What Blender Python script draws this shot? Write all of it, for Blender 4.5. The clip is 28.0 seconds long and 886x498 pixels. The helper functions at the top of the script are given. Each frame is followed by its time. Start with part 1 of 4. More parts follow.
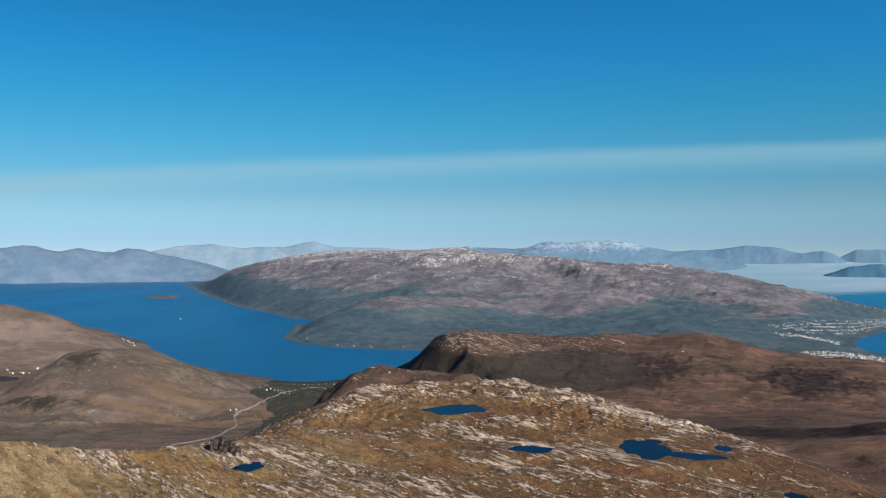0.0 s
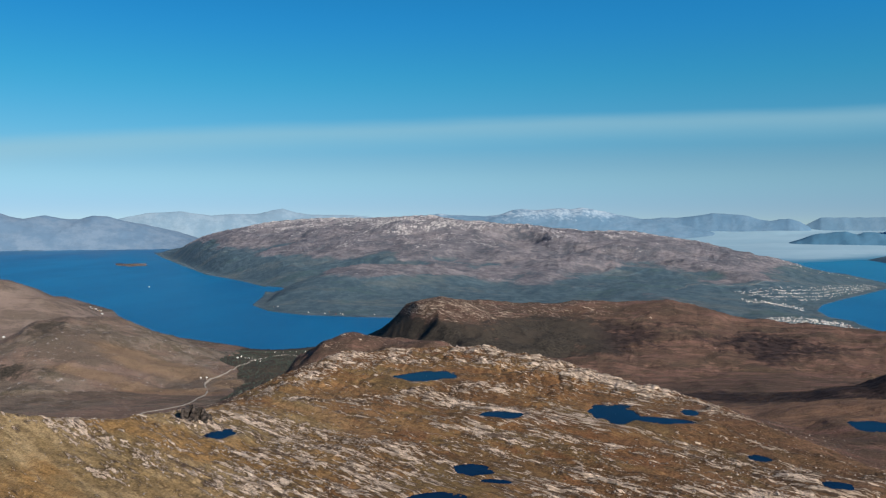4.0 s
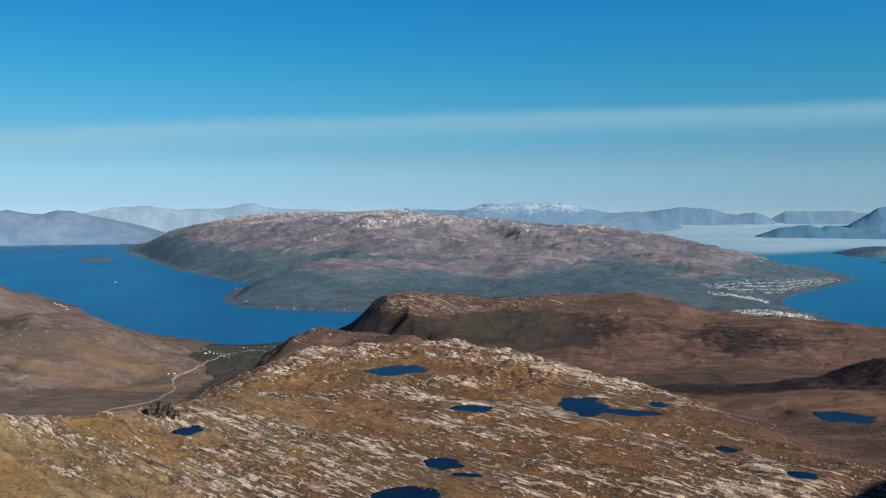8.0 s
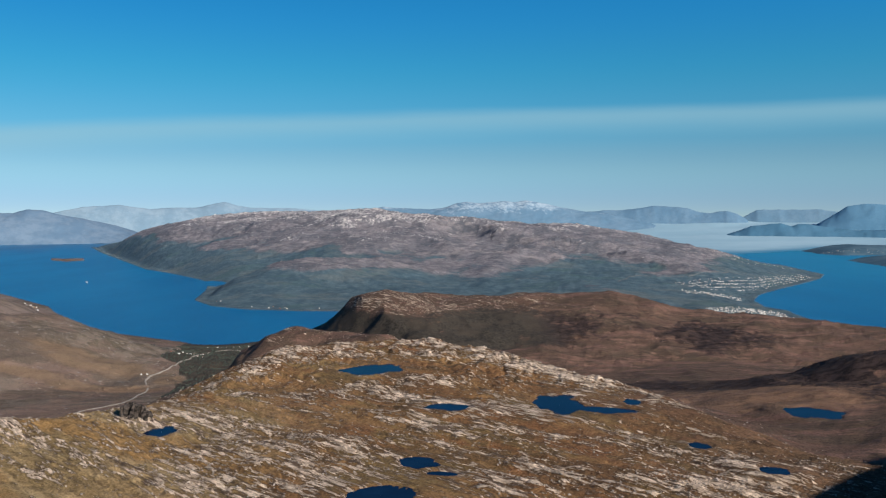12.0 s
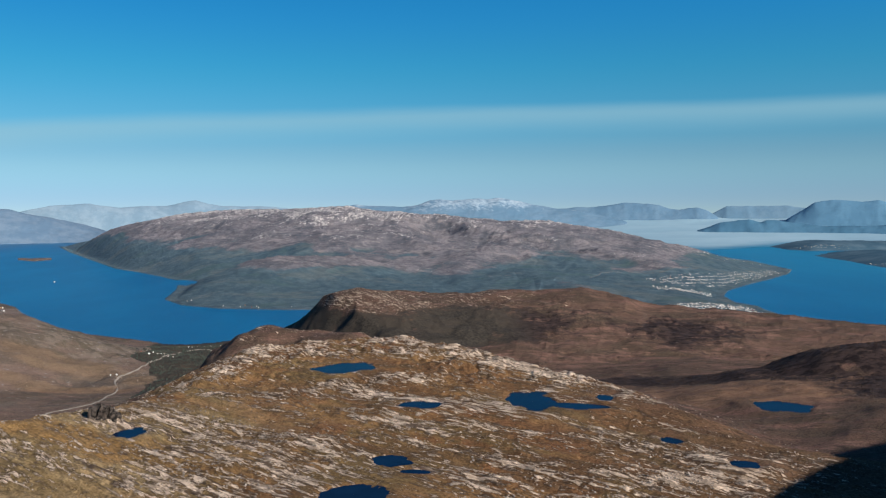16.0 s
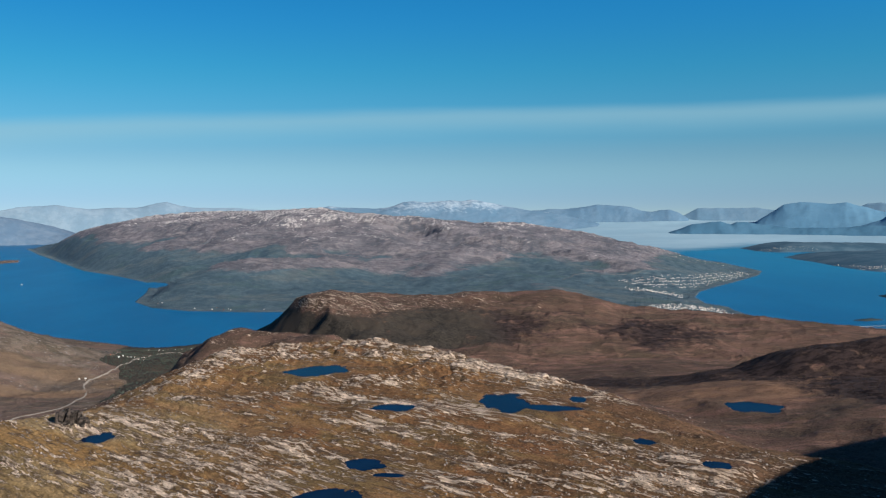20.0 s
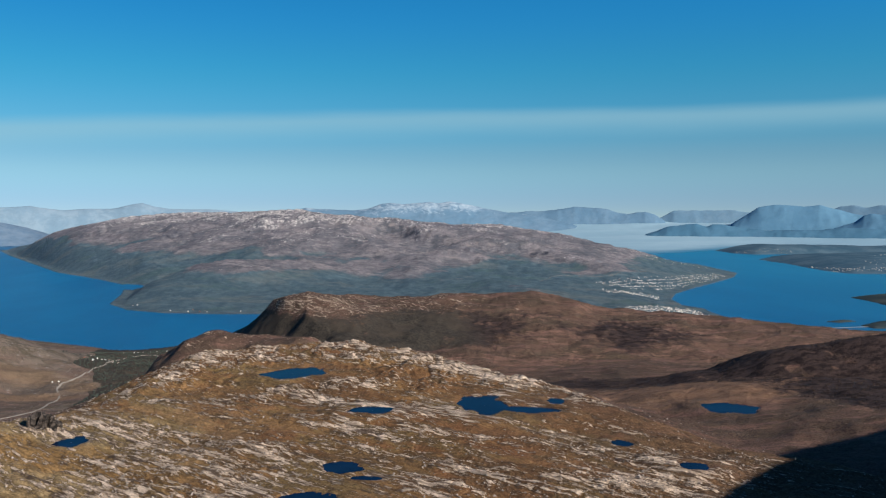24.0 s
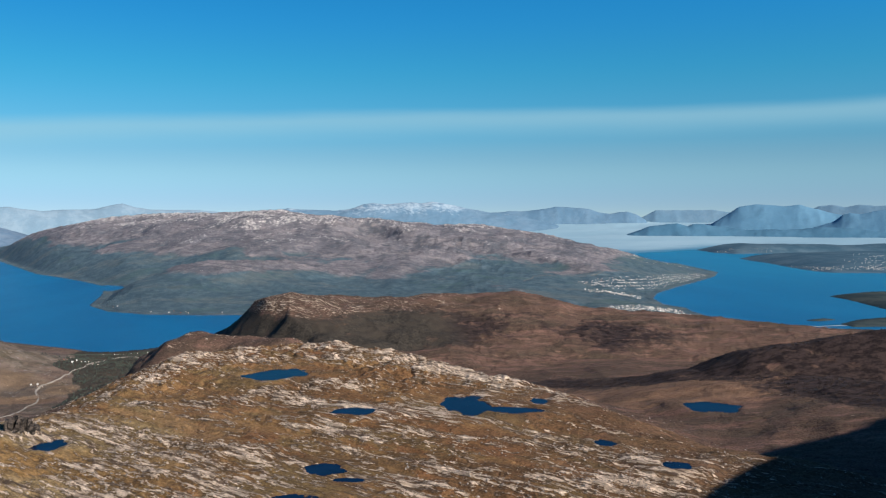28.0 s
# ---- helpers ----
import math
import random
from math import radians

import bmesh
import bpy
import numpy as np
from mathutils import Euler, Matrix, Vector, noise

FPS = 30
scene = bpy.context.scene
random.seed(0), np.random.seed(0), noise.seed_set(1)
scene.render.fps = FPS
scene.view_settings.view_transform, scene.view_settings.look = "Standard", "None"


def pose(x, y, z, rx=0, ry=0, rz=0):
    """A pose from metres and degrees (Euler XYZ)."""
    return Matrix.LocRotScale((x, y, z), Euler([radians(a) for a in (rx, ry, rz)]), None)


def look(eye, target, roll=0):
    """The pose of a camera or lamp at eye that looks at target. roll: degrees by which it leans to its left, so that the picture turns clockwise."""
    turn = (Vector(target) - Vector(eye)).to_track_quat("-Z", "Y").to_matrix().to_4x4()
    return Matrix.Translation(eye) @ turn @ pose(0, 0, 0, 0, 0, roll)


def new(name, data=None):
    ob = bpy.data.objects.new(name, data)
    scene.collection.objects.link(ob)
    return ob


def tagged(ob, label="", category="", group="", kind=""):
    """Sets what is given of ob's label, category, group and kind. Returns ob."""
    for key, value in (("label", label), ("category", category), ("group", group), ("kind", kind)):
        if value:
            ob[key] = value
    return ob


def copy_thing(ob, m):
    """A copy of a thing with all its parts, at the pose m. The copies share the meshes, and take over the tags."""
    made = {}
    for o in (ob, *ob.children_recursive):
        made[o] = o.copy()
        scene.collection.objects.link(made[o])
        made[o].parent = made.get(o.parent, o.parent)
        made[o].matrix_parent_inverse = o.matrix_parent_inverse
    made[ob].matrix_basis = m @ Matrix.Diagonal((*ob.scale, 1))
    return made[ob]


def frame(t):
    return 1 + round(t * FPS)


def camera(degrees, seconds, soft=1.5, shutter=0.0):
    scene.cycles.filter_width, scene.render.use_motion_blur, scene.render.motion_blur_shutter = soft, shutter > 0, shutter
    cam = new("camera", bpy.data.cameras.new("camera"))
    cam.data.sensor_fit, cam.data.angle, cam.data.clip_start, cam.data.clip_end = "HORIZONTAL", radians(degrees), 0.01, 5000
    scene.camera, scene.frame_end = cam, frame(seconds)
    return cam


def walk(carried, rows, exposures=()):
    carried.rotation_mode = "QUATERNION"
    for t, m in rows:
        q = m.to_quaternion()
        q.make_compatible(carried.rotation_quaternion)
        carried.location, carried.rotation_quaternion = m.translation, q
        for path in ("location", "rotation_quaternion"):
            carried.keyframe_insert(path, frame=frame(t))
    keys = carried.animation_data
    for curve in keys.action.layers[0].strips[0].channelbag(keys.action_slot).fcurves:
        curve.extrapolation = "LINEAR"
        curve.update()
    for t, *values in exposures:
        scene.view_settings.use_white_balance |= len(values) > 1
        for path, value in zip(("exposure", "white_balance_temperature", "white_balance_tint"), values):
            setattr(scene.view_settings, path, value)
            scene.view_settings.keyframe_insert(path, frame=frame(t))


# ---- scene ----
# The camera hovers over the mountainside and turns slowly to its right. The whole landscape is built at one reduced scale, about 1:5.
cam = camera(54.09, 28.0, soft=1.22)
PATH = [
    (0.0, 0.08, -0.57, 160.14, 90.009, -0.043, 5.179),
    (0.5, 0.08, -0.59, 160.14, 89.602, -0.043, 4.939),
    (1.0, 0.08, -0.61, 160.13, 89.170, -0.097, 4.667),
    (1.5, 0.06, -0.62, 160.13, 88.961, -0.062, 4.436),
    (2.0, 0.03, -0.62, 160.13, 88.697, -0.061, 4.181),
    (2.5, -0.00, -0.60, 160.12, 88.503, -0.039, 3.964),
    (3.0, -0.03, -0.58, 160.11, 88.262, -0.034, 3.702),
    (3.5, -0.05, -0.54, 160.10, 88.069, -0.064, 3.483),
    (5.5, -0.03, -0.40, 160.05, 87.441, -0.087, 2.494),
    (6.0, -0.03, -0.36, 160.05, 87.447, -0.097, 2.234),
    (6.5, -0.03, -0.32, 160.05, 87.460, -0.073, 1.995),
    (7.0, -0.01, -0.29, 160.04, 87.479, -0.071, 1.732),
    (7.5, -0.00, -0.25, 160.04, 87.480, -0.056, 1.515),
    (8.0, 0.00, -0.22, 160.04, 87.484, -0.019, 1.266),
    (8.5, 0.01, -0.20, 160.04, 87.482, 0.004, 1.057),
    (9.0, 0.00, -0.17, 160.03, 87.475, 0.014, 0.831),
    (9.5, -0.01, -0.14, 160.02, 87.472, 0.011, 0.617),
    (10.0, -0.00, -0.11, 160.02, 87.438, 0.027, 0.393),
    (10.5, -0.00, -0.06, 160.01, 87.434, 0.004, 0.220),
    (11.0, -0.00, -0.00, 160.00, 87.427, 0.000, -0.000),
    (11.5, 0.01, 0.07, 159.99, 87.387, 0.030, -0.161),
    (12.0, 0.04, 0.14, 159.97, 87.406, 0.039, -0.369),
    (12.5, 0.07, 0.23, 159.95, 87.423, 0.071, -0.560),
    (14.5, 0.16, 0.60, 159.86, 87.360, 0.178, -1.481),
    (15.0, 0.18, 0.70, 159.85, 87.322, 0.197, -1.727),
    (15.5, 0.19, 0.81, 159.84, 87.279, 0.224, -1.947),
    (16.0, 0.20, 0.93, 159.84, 87.240, 0.251, -2.184),
    (16.5, 0.21, 1.05, 159.84, 87.221, 0.290, -2.404),
    (17.0, 0.23, 1.18, 159.85, 87.200, 0.277, -2.661),
    (17.5, 0.26, 1.31, 159.85, 87.184, 0.290, -2.866),
    (18.0, 0.29, 1.44, 159.85, 87.169, 0.283, -3.095),
    (18.5, 0.30, 1.58, 159.85, 87.182, 0.287, -3.302),
    (19.0, 0.31, 1.72, 159.85, 87.238, 0.253, -3.518),
    (19.5, 0.31, 1.86, 159.84, 87.290, 0.229, -3.710),
    (20.0, 0.31, 1.98, 159.83, 87.355, 0.209, -3.930),
    (20.5, 0.31, 2.09, 159.82, 87.394, 0.178, -4.116),
    (21.0, 0.30, 2.19, 159.81, 87.415, 0.153, -4.332),
    (21.5, 0.29, 2.28, 159.80, 87.423, 0.134, -4.510),
    (23.5, 0.29, 2.70, 159.74, 87.473, 0.087, -5.215),
    (24.0, 0.28, 2.82, 159.72, 87.473, 0.083, -5.385),
    (24.5, 0.28, 2.95, 159.70, 87.474, 0.101, -5.533),
    (25.0, 0.29, 3.09, 159.68, 87.470, 0.089, -5.700),
    (25.5, 0.30, 3.22, 159.67, 87.458, 0.124, -5.827),
    (26.0, 0.30, 3.35, 159.66, 87.452, 0.128, -5.983),
    (26.5, 0.30, 3.48, 159.67, 87.447, 0.113, -6.118),
    (27.0, 0.31, 3.60, 159.68, 87.428, 0.119, -6.292),
    (27.5, 0.32, 3.71, 159.69, 87.441, 0.152, -6.410),
    (28.0, 0.34, 3.81, 159.69, 87.479, 0.174, -6.543),
]
walk(cam, [(t, pose(x, y, z, rx, ry, rz)) for t, x, y, z, rx, ry, rz in PATH], exposures=[(0.0, 0.58), (24.0, 0.58), (26.0, 0.62), (28.0, 0.74)])

# ---------------------------------------------------------------- light
SUN_AZ, SUN_EL = 138.0, 25.5
SKY_LOW, SKY_HAZE, SKY_PALE, SKY_MID, SKY_HIGH, SKY_TOP = (0.61, 0.61, 0.61), (0.80, 0.88, 0.70), (0.62, 1.0, 0.82), (0.31, 1.28, 1.16), (0.20, 1.36, 1.55), (0.30, 0.60, 0.85)
CIRRUS, CIRRUS_COLOR = 0.42, (2.4, 3.8, 4.3)
world = bpy.data.worlds.new("sky")
scene.world = world
world.use_nodes = True
wn, wl = world.node_tree.nodes, world.node_tree.links
wn.clear()
w_out = wn.new("ShaderNodeOutputWorld")
w_bg = wn.new("ShaderNodeBackground")
w_sky = wn.new("ShaderNodeTexSky")
w_sky.sky_type = "NISHITA"
w_sky.sun_disc = False
w_sky.sun_elevation, w_sky.sun_rotation = radians(SUN_EL), radians(SUN_AZ)
w_sky.altitude, w_sky.air_density, w_sky.dust_density, w_sky.ozone_density = 600, 1.0, 0.3, 4.0


def w_math(kind, a, b=0.0):
    t = wn.new("ShaderNodeMath")
    t.operation = kind
    for k, v in enumerate((a, b)):
        if isinstance(v, bpy.types.NodeSocket):
            wl.new(v, t.inputs[k])
        else:
            t.inputs[k].default_value = v
    return t.outputs[0]


def w_ramp(v, lo, hi, a=0.0, b=1.0):
    t = wn.new("ShaderNodeMapRange")
    t.interpolation_type = "SMOOTHSTEP"
    wl.new(v, t.inputs["Value"])
    for key, val in (("From Min", lo), ("From Max", hi), ("To Min", a), ("To Max", b)):
        t.inputs[key].default_value = val
    return t.outputs[0]


def w_mix(fac, a, b, kind="MIX"):
    t = wn.new("ShaderNodeMix")
    t.data_type, t.blend_type = "RGBA", kind
    for k, v in ((0, fac), (6, a), (7, b)):
        if isinstance(v, bpy.types.NodeSocket):
            wl.new(v, t.inputs[k])
        elif isinstance(v, tuple):
            t.inputs[k].default_value = (*v, 1.0)
        else:
            t.inputs[k].default_value = v
    return t.outputs[2]


# clear autumn sky: deep blue soon above a pale horizon, with one thin streak of cirrus
w_co = wn.new("ShaderNodeTexCoord")
w_xyz = wn.new("ShaderNodeSeparateXYZ")
wl.new(w_co.outputs["Generated"], w_xyz.inputs[0])
w_map = wn.new("ShaderNodeMapping")
w_map.inputs["Scale"].default_value = (1, 1, 2.4)
w_map.inputs["Location"].default_value = (0, 0, 0.08)
wl.new(w_co.outputs["Generated"], w_map.inputs["Vector"])
wl.new(w_map.outputs[0], w_sky.inputs["Vector"])
up = w_xyz.outputs["Z"]
tint = w_mix(w_ramp(up, 0.0, 0.05), SKY_LOW, SKY_HAZE)
tint = w_mix(w_ramp(up, 0.04, 0.10), tint, SKY_PALE)
tint = w_mix(w_ramp(up, 0.06, 0.17), tint, SKY_MID)
tint = w_mix(w_ramp(up, 0.14, 0.24), tint, SKY_HIGH)
tint = w_mix(w_ramp(up, 0.27, 0.6), tint, SKY_TOP)
blue = w_mix(1.0, w_sky.outputs[0], tint, "MULTIPLY")
w_str = wn.new("ShaderNodeMapping")
w_str.inputs["Scale"].default_value = (1.5, 1.5, 14)
wl.new(w_co.outputs["Generated"], w_str.inputs["Vector"])
w_n = wn.new("ShaderNodeTexNoise")
w_n.inputs["Scale"].default_value, w_n.inputs["Detail"].default_value, w_n.inputs["Roughness"].default_value = 2.0, 5, 0.55
wl.new(w_str.outputs[0], w_n.inputs["Vector"])
w_x = w_xyz.outputs["X"]
bow = w_math("MULTIPLY", w_x, w_math("ADD", 0.0188, w_math("MULTIPLY", w_x, w_math("ADD", -0.0576, w_math("MULTIPLY", w_x, 0.0680)))))
line = w_math("ADD", w_math("SUBTRACT", up, bow), w_math("MULTIPLY", w_n.outputs["Fac"], 0.012))
streak = w_math("MULTIPLY", w_ramp(line, 0.080, 0.109), w_math("SUBTRACT", 1.0, w_ramp(line, 0.108, 0.124)))
sky_col = w_mix(w_math("MULTIPLY", streak, CIRRUS), blue, CIRRUS_COLOR)
wl.new(sky_col, w_bg.inputs["Color"])
w_bg.inputs["Strength"].default_value = 0.1
wl.new(w_bg.outputs[0], w_out.inputs["Surface"])

sun_data = bpy.data.lights.new("sun", "SUN")
sun_data.energy, sun_data.angle, sun_data.color = 5.0, radians(0.5), (1.0, 0.93, 0.84)
sun = new("sun", sun_data)
a, e = radians(SUN_AZ), radians(SUN_EL)
sun.matrix_world = look((0, 0, 600), Vector((0, 0, 600)) - Vector((math.sin(a) * math.cos(e), math.cos(a) * math.cos(e), math.sin(e))))


# ---------------------------------------------------------------- node helpers
class Mat:
    """A node material, built by small calls."""

    def __init__(self, name, rough=0.9, spec=0.3):
        self.mat = bpy.data.materials.new(name)
        self.mat.use_nodes = True
        self.n, self.l = self.mat.node_tree.nodes, self.mat.node_tree.links
        self.bsdf = self.n["Principled BSDF"]
        self.bsdf.inputs["Roughness"].default_value = rough
        self.bsdf.inputs["Specular IOR Level"].default_value = spec
        self.geo = self.n.new("ShaderNodeNewGeometry")
        self.pos = self.geo.outputs["Position"]

    def put(self, socket, value):
        if isinstance(value, bpy.types.NodeSocket):
            self.l.new(value, socket)
        elif isinstance(value, (tuple, list)):
            socket.default_value = (*value, 1.0)[: len(socket.default_value)]
        else:
            socket.default_value = value

    def coords(self, scale=(1, 1, 1), turn=0.0, shift=(0, 0, 0)):
        """Position turned by turn degrees and stretched by scale along the turned axes."""
        m = self.n.new("ShaderNodeMapping")
        m.vector_type = "TEXTURE"
        m.inputs["Scale"].default_value = scale
        m.inputs["Rotation"].default_value = (0, 0, radians(turn))
        m.inputs["Location"].default_value = shift
        self.l.new(self.pos, m.inputs["Vector"])
        return m.outputs[0]

    def noise(self, scale, detail=4.0, rough=0.6, vec=None, bend=0.0):
        t = self.n.new("ShaderNodeTexNoise")
        t.inputs["Scale"].default_value = scale
        t.inputs["Detail"].default_value = detail
        t.inputs["Roughness"].default_value = rough
        t.inputs["Distortion"].default_value = bend
        self.l.new(vec if vec else self.pos, t.inputs["Vector"])
        return t.outputs["Fac"]

    def ramp(self, fac, lo, hi, a=0.0, b=1.0):
        t = self.n.new("ShaderNodeMapRange")
        t.interpolation_type = "SMOOTHSTEP"
        self.put(t.inputs["Value"], fac)
        for key, v in (("From Min", lo), ("From Max", hi), ("To Min", a), ("To Max", b)):
            t.inputs[key].default_value = v
        return t.outputs[0]

    def mix(self, fac, a, b, kind="MIX"):
        t = self.n.new("ShaderNodeMix")
        t.data_type, t.blend_type = "RGBA", kind
        self.put(t.inputs[0], fac)
        self.put(t.inputs[6], a)
        self.put(t.inputs[7], b)
        return t.outputs[2]

    def op(self, kind, a, b=0.0):
        t = self.n.new("ShaderNodeMath")
        t.operation = kind
        self.put(t.inputs[0], a)
        self.put(t.inputs[1], b)
        return t.outputs[0]

    def height(self):
        s = self.n.new("ShaderNodeSeparateXYZ")
        self.l.new(self.pos, s.inputs[0])
        return s.outputs

    def slope(self):
        s = self.n.new("ShaderNodeSeparateXYZ")
        self.l.new(self.geo.outputs["Normal"], s.inputs[0])
        return s.outputs["Z"]

    def attr(self, name):
        t = self.n.new("ShaderNodeAttribute")
        t.attribute_name = name
        return t.outputs["Fac"]

    def bump(self, fac, strength, distance):
        t = self.n.new("ShaderNodeBump")
        t.inputs["Strength"].default_value = strength
        t.inputs["Distance"].default_value = distance
        self.l.new(fac, t.inputs["Height"])
        self.l.new(t.outputs[0], self.bsdf.inputs["Normal"])

    def color(self, c):
        self.put(self.bsdf.inputs["Base Color"], c)
        return self.mat


# ---------------------------------------------------------------- materials
def near_land():
    """Heath and pale rock in long thin beds, by the share of rock stored in the mesh."""
    m = Mat("heath_and_rock", 0.95, 0.12)
    beds = m.coords((9.0, 1, 1), -40)
    strata = m.coords((5.0, 1, 1), -40, (13, 5, 0))
    sweep = m.coords((2.6, 1, 1), -40, (40, 7, 0))
    grain = m.noise(1.5, 5, 0.72)
    tuft = m.noise(0.35, 5, 0.68, m.coords((1.6, 1, 1), -40))
    # rust heath, tan grass and olive moss on the plateau
    heath = m.mix(m.ramp(m.noise(0.05, 5, 0.62, sweep), 0.42, 0.58), (0.192, 0.087, 0.033), (0.286, 0.150, 0.059))
    heath = m.mix(m.ramp(m.noise(0.018, 5, 0.62), 0.48, 0.60), heath, (0.213, 0.087, 0.035))
    heath = m.mix(m.ramp(m.noise(0.045, 6, 0.66, m.coords((2.2, 1, 1), -40, (11, 50, 0))), 0.51, 0.60, 0.0, 0.75), heath, (0.202, 0.133, 0.050))
    heath = m.mix(m.ramp(m.noise(0.11, 6, 0.68, m.coords((2.0, 1, 1), -36, (3, 90, 0))), 0.54, 0.62, 0.0, 0.7), heath, (0.087, 0.053, 0.024))
    heath = m.mix(m.ramp(m.noise(0.028, 5, 0.64, m.coords((2.4, 1, 1), -34, (77, 15, 0))), 0.52, 0.60, 0.0, 0.6), heath, (0.130, 0.062, 0.028))
    grass = m.mix(m.ramp(m.noise(0.16, 6, 0.66, beds), 0.42, 0.58), (0.288, 0.202, 0.091), (0.532, 0.388, 0.203))
    grass = m.mix(m.ramp(m.noise(0.035, 5, 0.6, sweep), 0.49, 0.60, 0.0, 0.8), grass, (0.383, 0.207, 0.065))
    heath = m.mix(m.op("MULTIPLY", m.attr("ochre"), 0.85), heath, grass)
    # moorland: rust and plum heather in long soft streaks, dark scrub, pale grass
    drift = m.coords((4.0, 1, 1), 6)
    moor = m.mix(m.ramp(m.noise(0.035, 6, 0.64, drift), 0.43, 0.57), (0.036, 0.020, 0.023), (0.082, 0.044, 0.042))
    moor = m.mix(m.ramp(m.noise(0.010, 6, 0.66, m.coords((1.8, 1, 1), 0, (70, 20, 0))), 0.49, 0.57, 0.0, 0.8), moor, (0.031, 0.026, 0.027))
    moor = m.mix(m.ramp(m.noise(0.05, 7, 0.70, m.coords((5, 1, 1), 4, (9, 0, 0))), 0.52, 0.58, 0.0, 0.8), moor, (0.146, 0.074, 0.067))
    moor = m.mix(m.ramp(m.noise(0.12, 6, 0.70, m.coords((4, 1, 1), -6, (60, 44, 0))), 0.53, 0.60, 0.0, 0.75), moor, (0.180, 0.096, 0.082))
    moor = m.mix(m.ramp(m.noise(0.08, 7, 0.70, m.coords((3, 1, 1), 10, (0, 31, 0))), 0.51, 0.57, 0.0, 0.75), moor, (0.023, 0.017, 0.020))
    mottle = m.mix(m.ramp(m.noise(0.07, 6, 0.72, m.coords((1.5, 1, 1), 10)), 0.43, 0.55), (0.057, 0.059, 0.050), (0.165, 0.142, 0.125))
    mottle = m.mix(m.ramp(m.noise(0.012, 5, 0.62, m.coords((2.0, 1, 1), -25, (50, 80, 0))), 0.46, 0.56), mottle, m.mix(m.ramp(m.noise(0.09, 6, 0.7, drift), 0.42, 0.58), (0.121, 0.086, 0.077), (0.187, 0.133, 0.116)))
    mottle = m.mix(m.ramp(m.noise(0.022, 6, 0.70, m.coords((2.6, 1, 1), 8, (20, 140, 0))), 0.52, 0.58, 0.0, 0.8), mottle, (0.069, 0.064, 0.061))
    mottle = m.mix(m.ramp(m.noise(0.30, 4, 0.6, m.coords((1.4, 1, 1), 0, (5, 66, 0))), 0.62, 0.68, 0.0, 0.7), mottle, (0.364, 0.352, 0.356))
    moor = m.mix(m.attr("olive"), moor, mottle)
    moor = m.mix(m.op("MULTIPLY", m.attr("ashen"), 0.85), moor, m.mix(m.ramp(m.noise(0.03, 7, 0.72, drift), 0.43, 0.57), (0.078, 0.068, 0.068), (0.178, 0.140, 0.132)))
    dry = m.mix(m.ramp(m.noise(0.06, 6, 0.68, m.coords((3.0, 1, 1), 8)), 0.42, 0.58), (0.136, 0.075, 0.052), (0.249, 0.134, 0.086))
    dry = m.mix(m.attr("olive"), dry, m.mix(m.ramp(m.noise(0.05, 6, 0.68, drift), 0.42, 0.58), (0.112, 0.081, 0.057), (0.176, 0.123, 0.085)))
    moor = m.mix(m.ramp(m.op("ADD", m.attr("tawny"), m.op("MULTIPLY", m.op("SUBTRACT", m.noise(0.03, 6, 0.7, drift), 0.5), 1.6)), 0.35, 0.75, 0.0, 0.85), moor, dry)
    heath = m.mix(m.op("MULTIPLY", m.attr("moor"), 0.95), heath, moor)
    # tussocks and gaps between them
    heath = m.mix(m.ramp(grain, 0.40, 0.58), m.mix(m.op("SUBTRACT", 0.36, m.op("MULTIPLY", m.attr("olive"), 0.22)), heath, (0.034, 0.022, 0.012)), m.mix(0.12, heath, (0.62, 0.44, 0.26)))
    heath = m.mix(m.op("MULTIPLY", m.ramp(tuft, 0.36, 0.48, 0.35, 0.0), m.op("SUBTRACT", 1.0, m.op("MULTIPLY", m.attr("olive"), 0.7))), heath, (0.060, 0.044, 0.026))
    # pale beds with dark joints and lichen
    rock = m.mix(m.ramp(m.noise(0.45, 6, 0.75, strata), 0.40, 0.60), (0.37, 0.280, 0.205), (0.80, 0.625, 0.475))
    rock = m.mix(m.ramp(m.noise(0.75, 5, 0.68, beds), 0.43, 0.50), (0.125, 0.085, 0.060), rock)
    rock = m.mix(m.ramp(m.noise(1.9, 4, 0.75), 0.36, 0.46, 0.6, 0.0), rock, (0.12, 0.09, 0.065))
    bed = m.mix(0.5, m.noise(0.72, 4, 0.64, m.coords((6.5, 1, 1), -40)), m.noise(0.62, 5, 0.74, m.coords((2.2, 1, 1), -40, (31, 3, 0))))
    bed = m.mix(0.22, bed, m.noise(0.20, 4, 0.6, beds))
    share = m.op("ADD", m.attr("rock"), m.op("MULTIPLY", m.op("SUBTRACT", bed, 0.5), 5.4))
    # shadow between the rocks, painted as a darker heath colour around the beds
    gap_shade = m.op("MULTIPLY", m.ramp(share, 0.12, 0.40), m.op("SUBTRACT", 1.0, m.op("MULTIPLY", m.attr("moor"), 0.6)))
    c = m.mix(m.op("MULTIPLY", gap_shade, 0.42), heath, (0.066, 0.040, 0.022))
    c = m.mix(m.ramp(share, 0.44, 0.56), c, rock)
    wood = m.mix(m.ramp(m.noise(0.45, 5, 0.75), 0.38, 0.62), (0.024, 0.022, 0.018), (0.066, 0.054, 0.043))
    wood = m.mix(m.ramp(m.noise(0.03, 5, 0.66), 0.46, 0.60), wood, (0.056, 0.045, 0.035))
    bare_birch = m.mix(m.ramp(m.noise(0.22, 6, 0.74, m.coords((2.0, 1, 1), 5)), 0.40, 0.60), (0.016, 0.011, 0.011), (0.050, 0.034, 0.031))
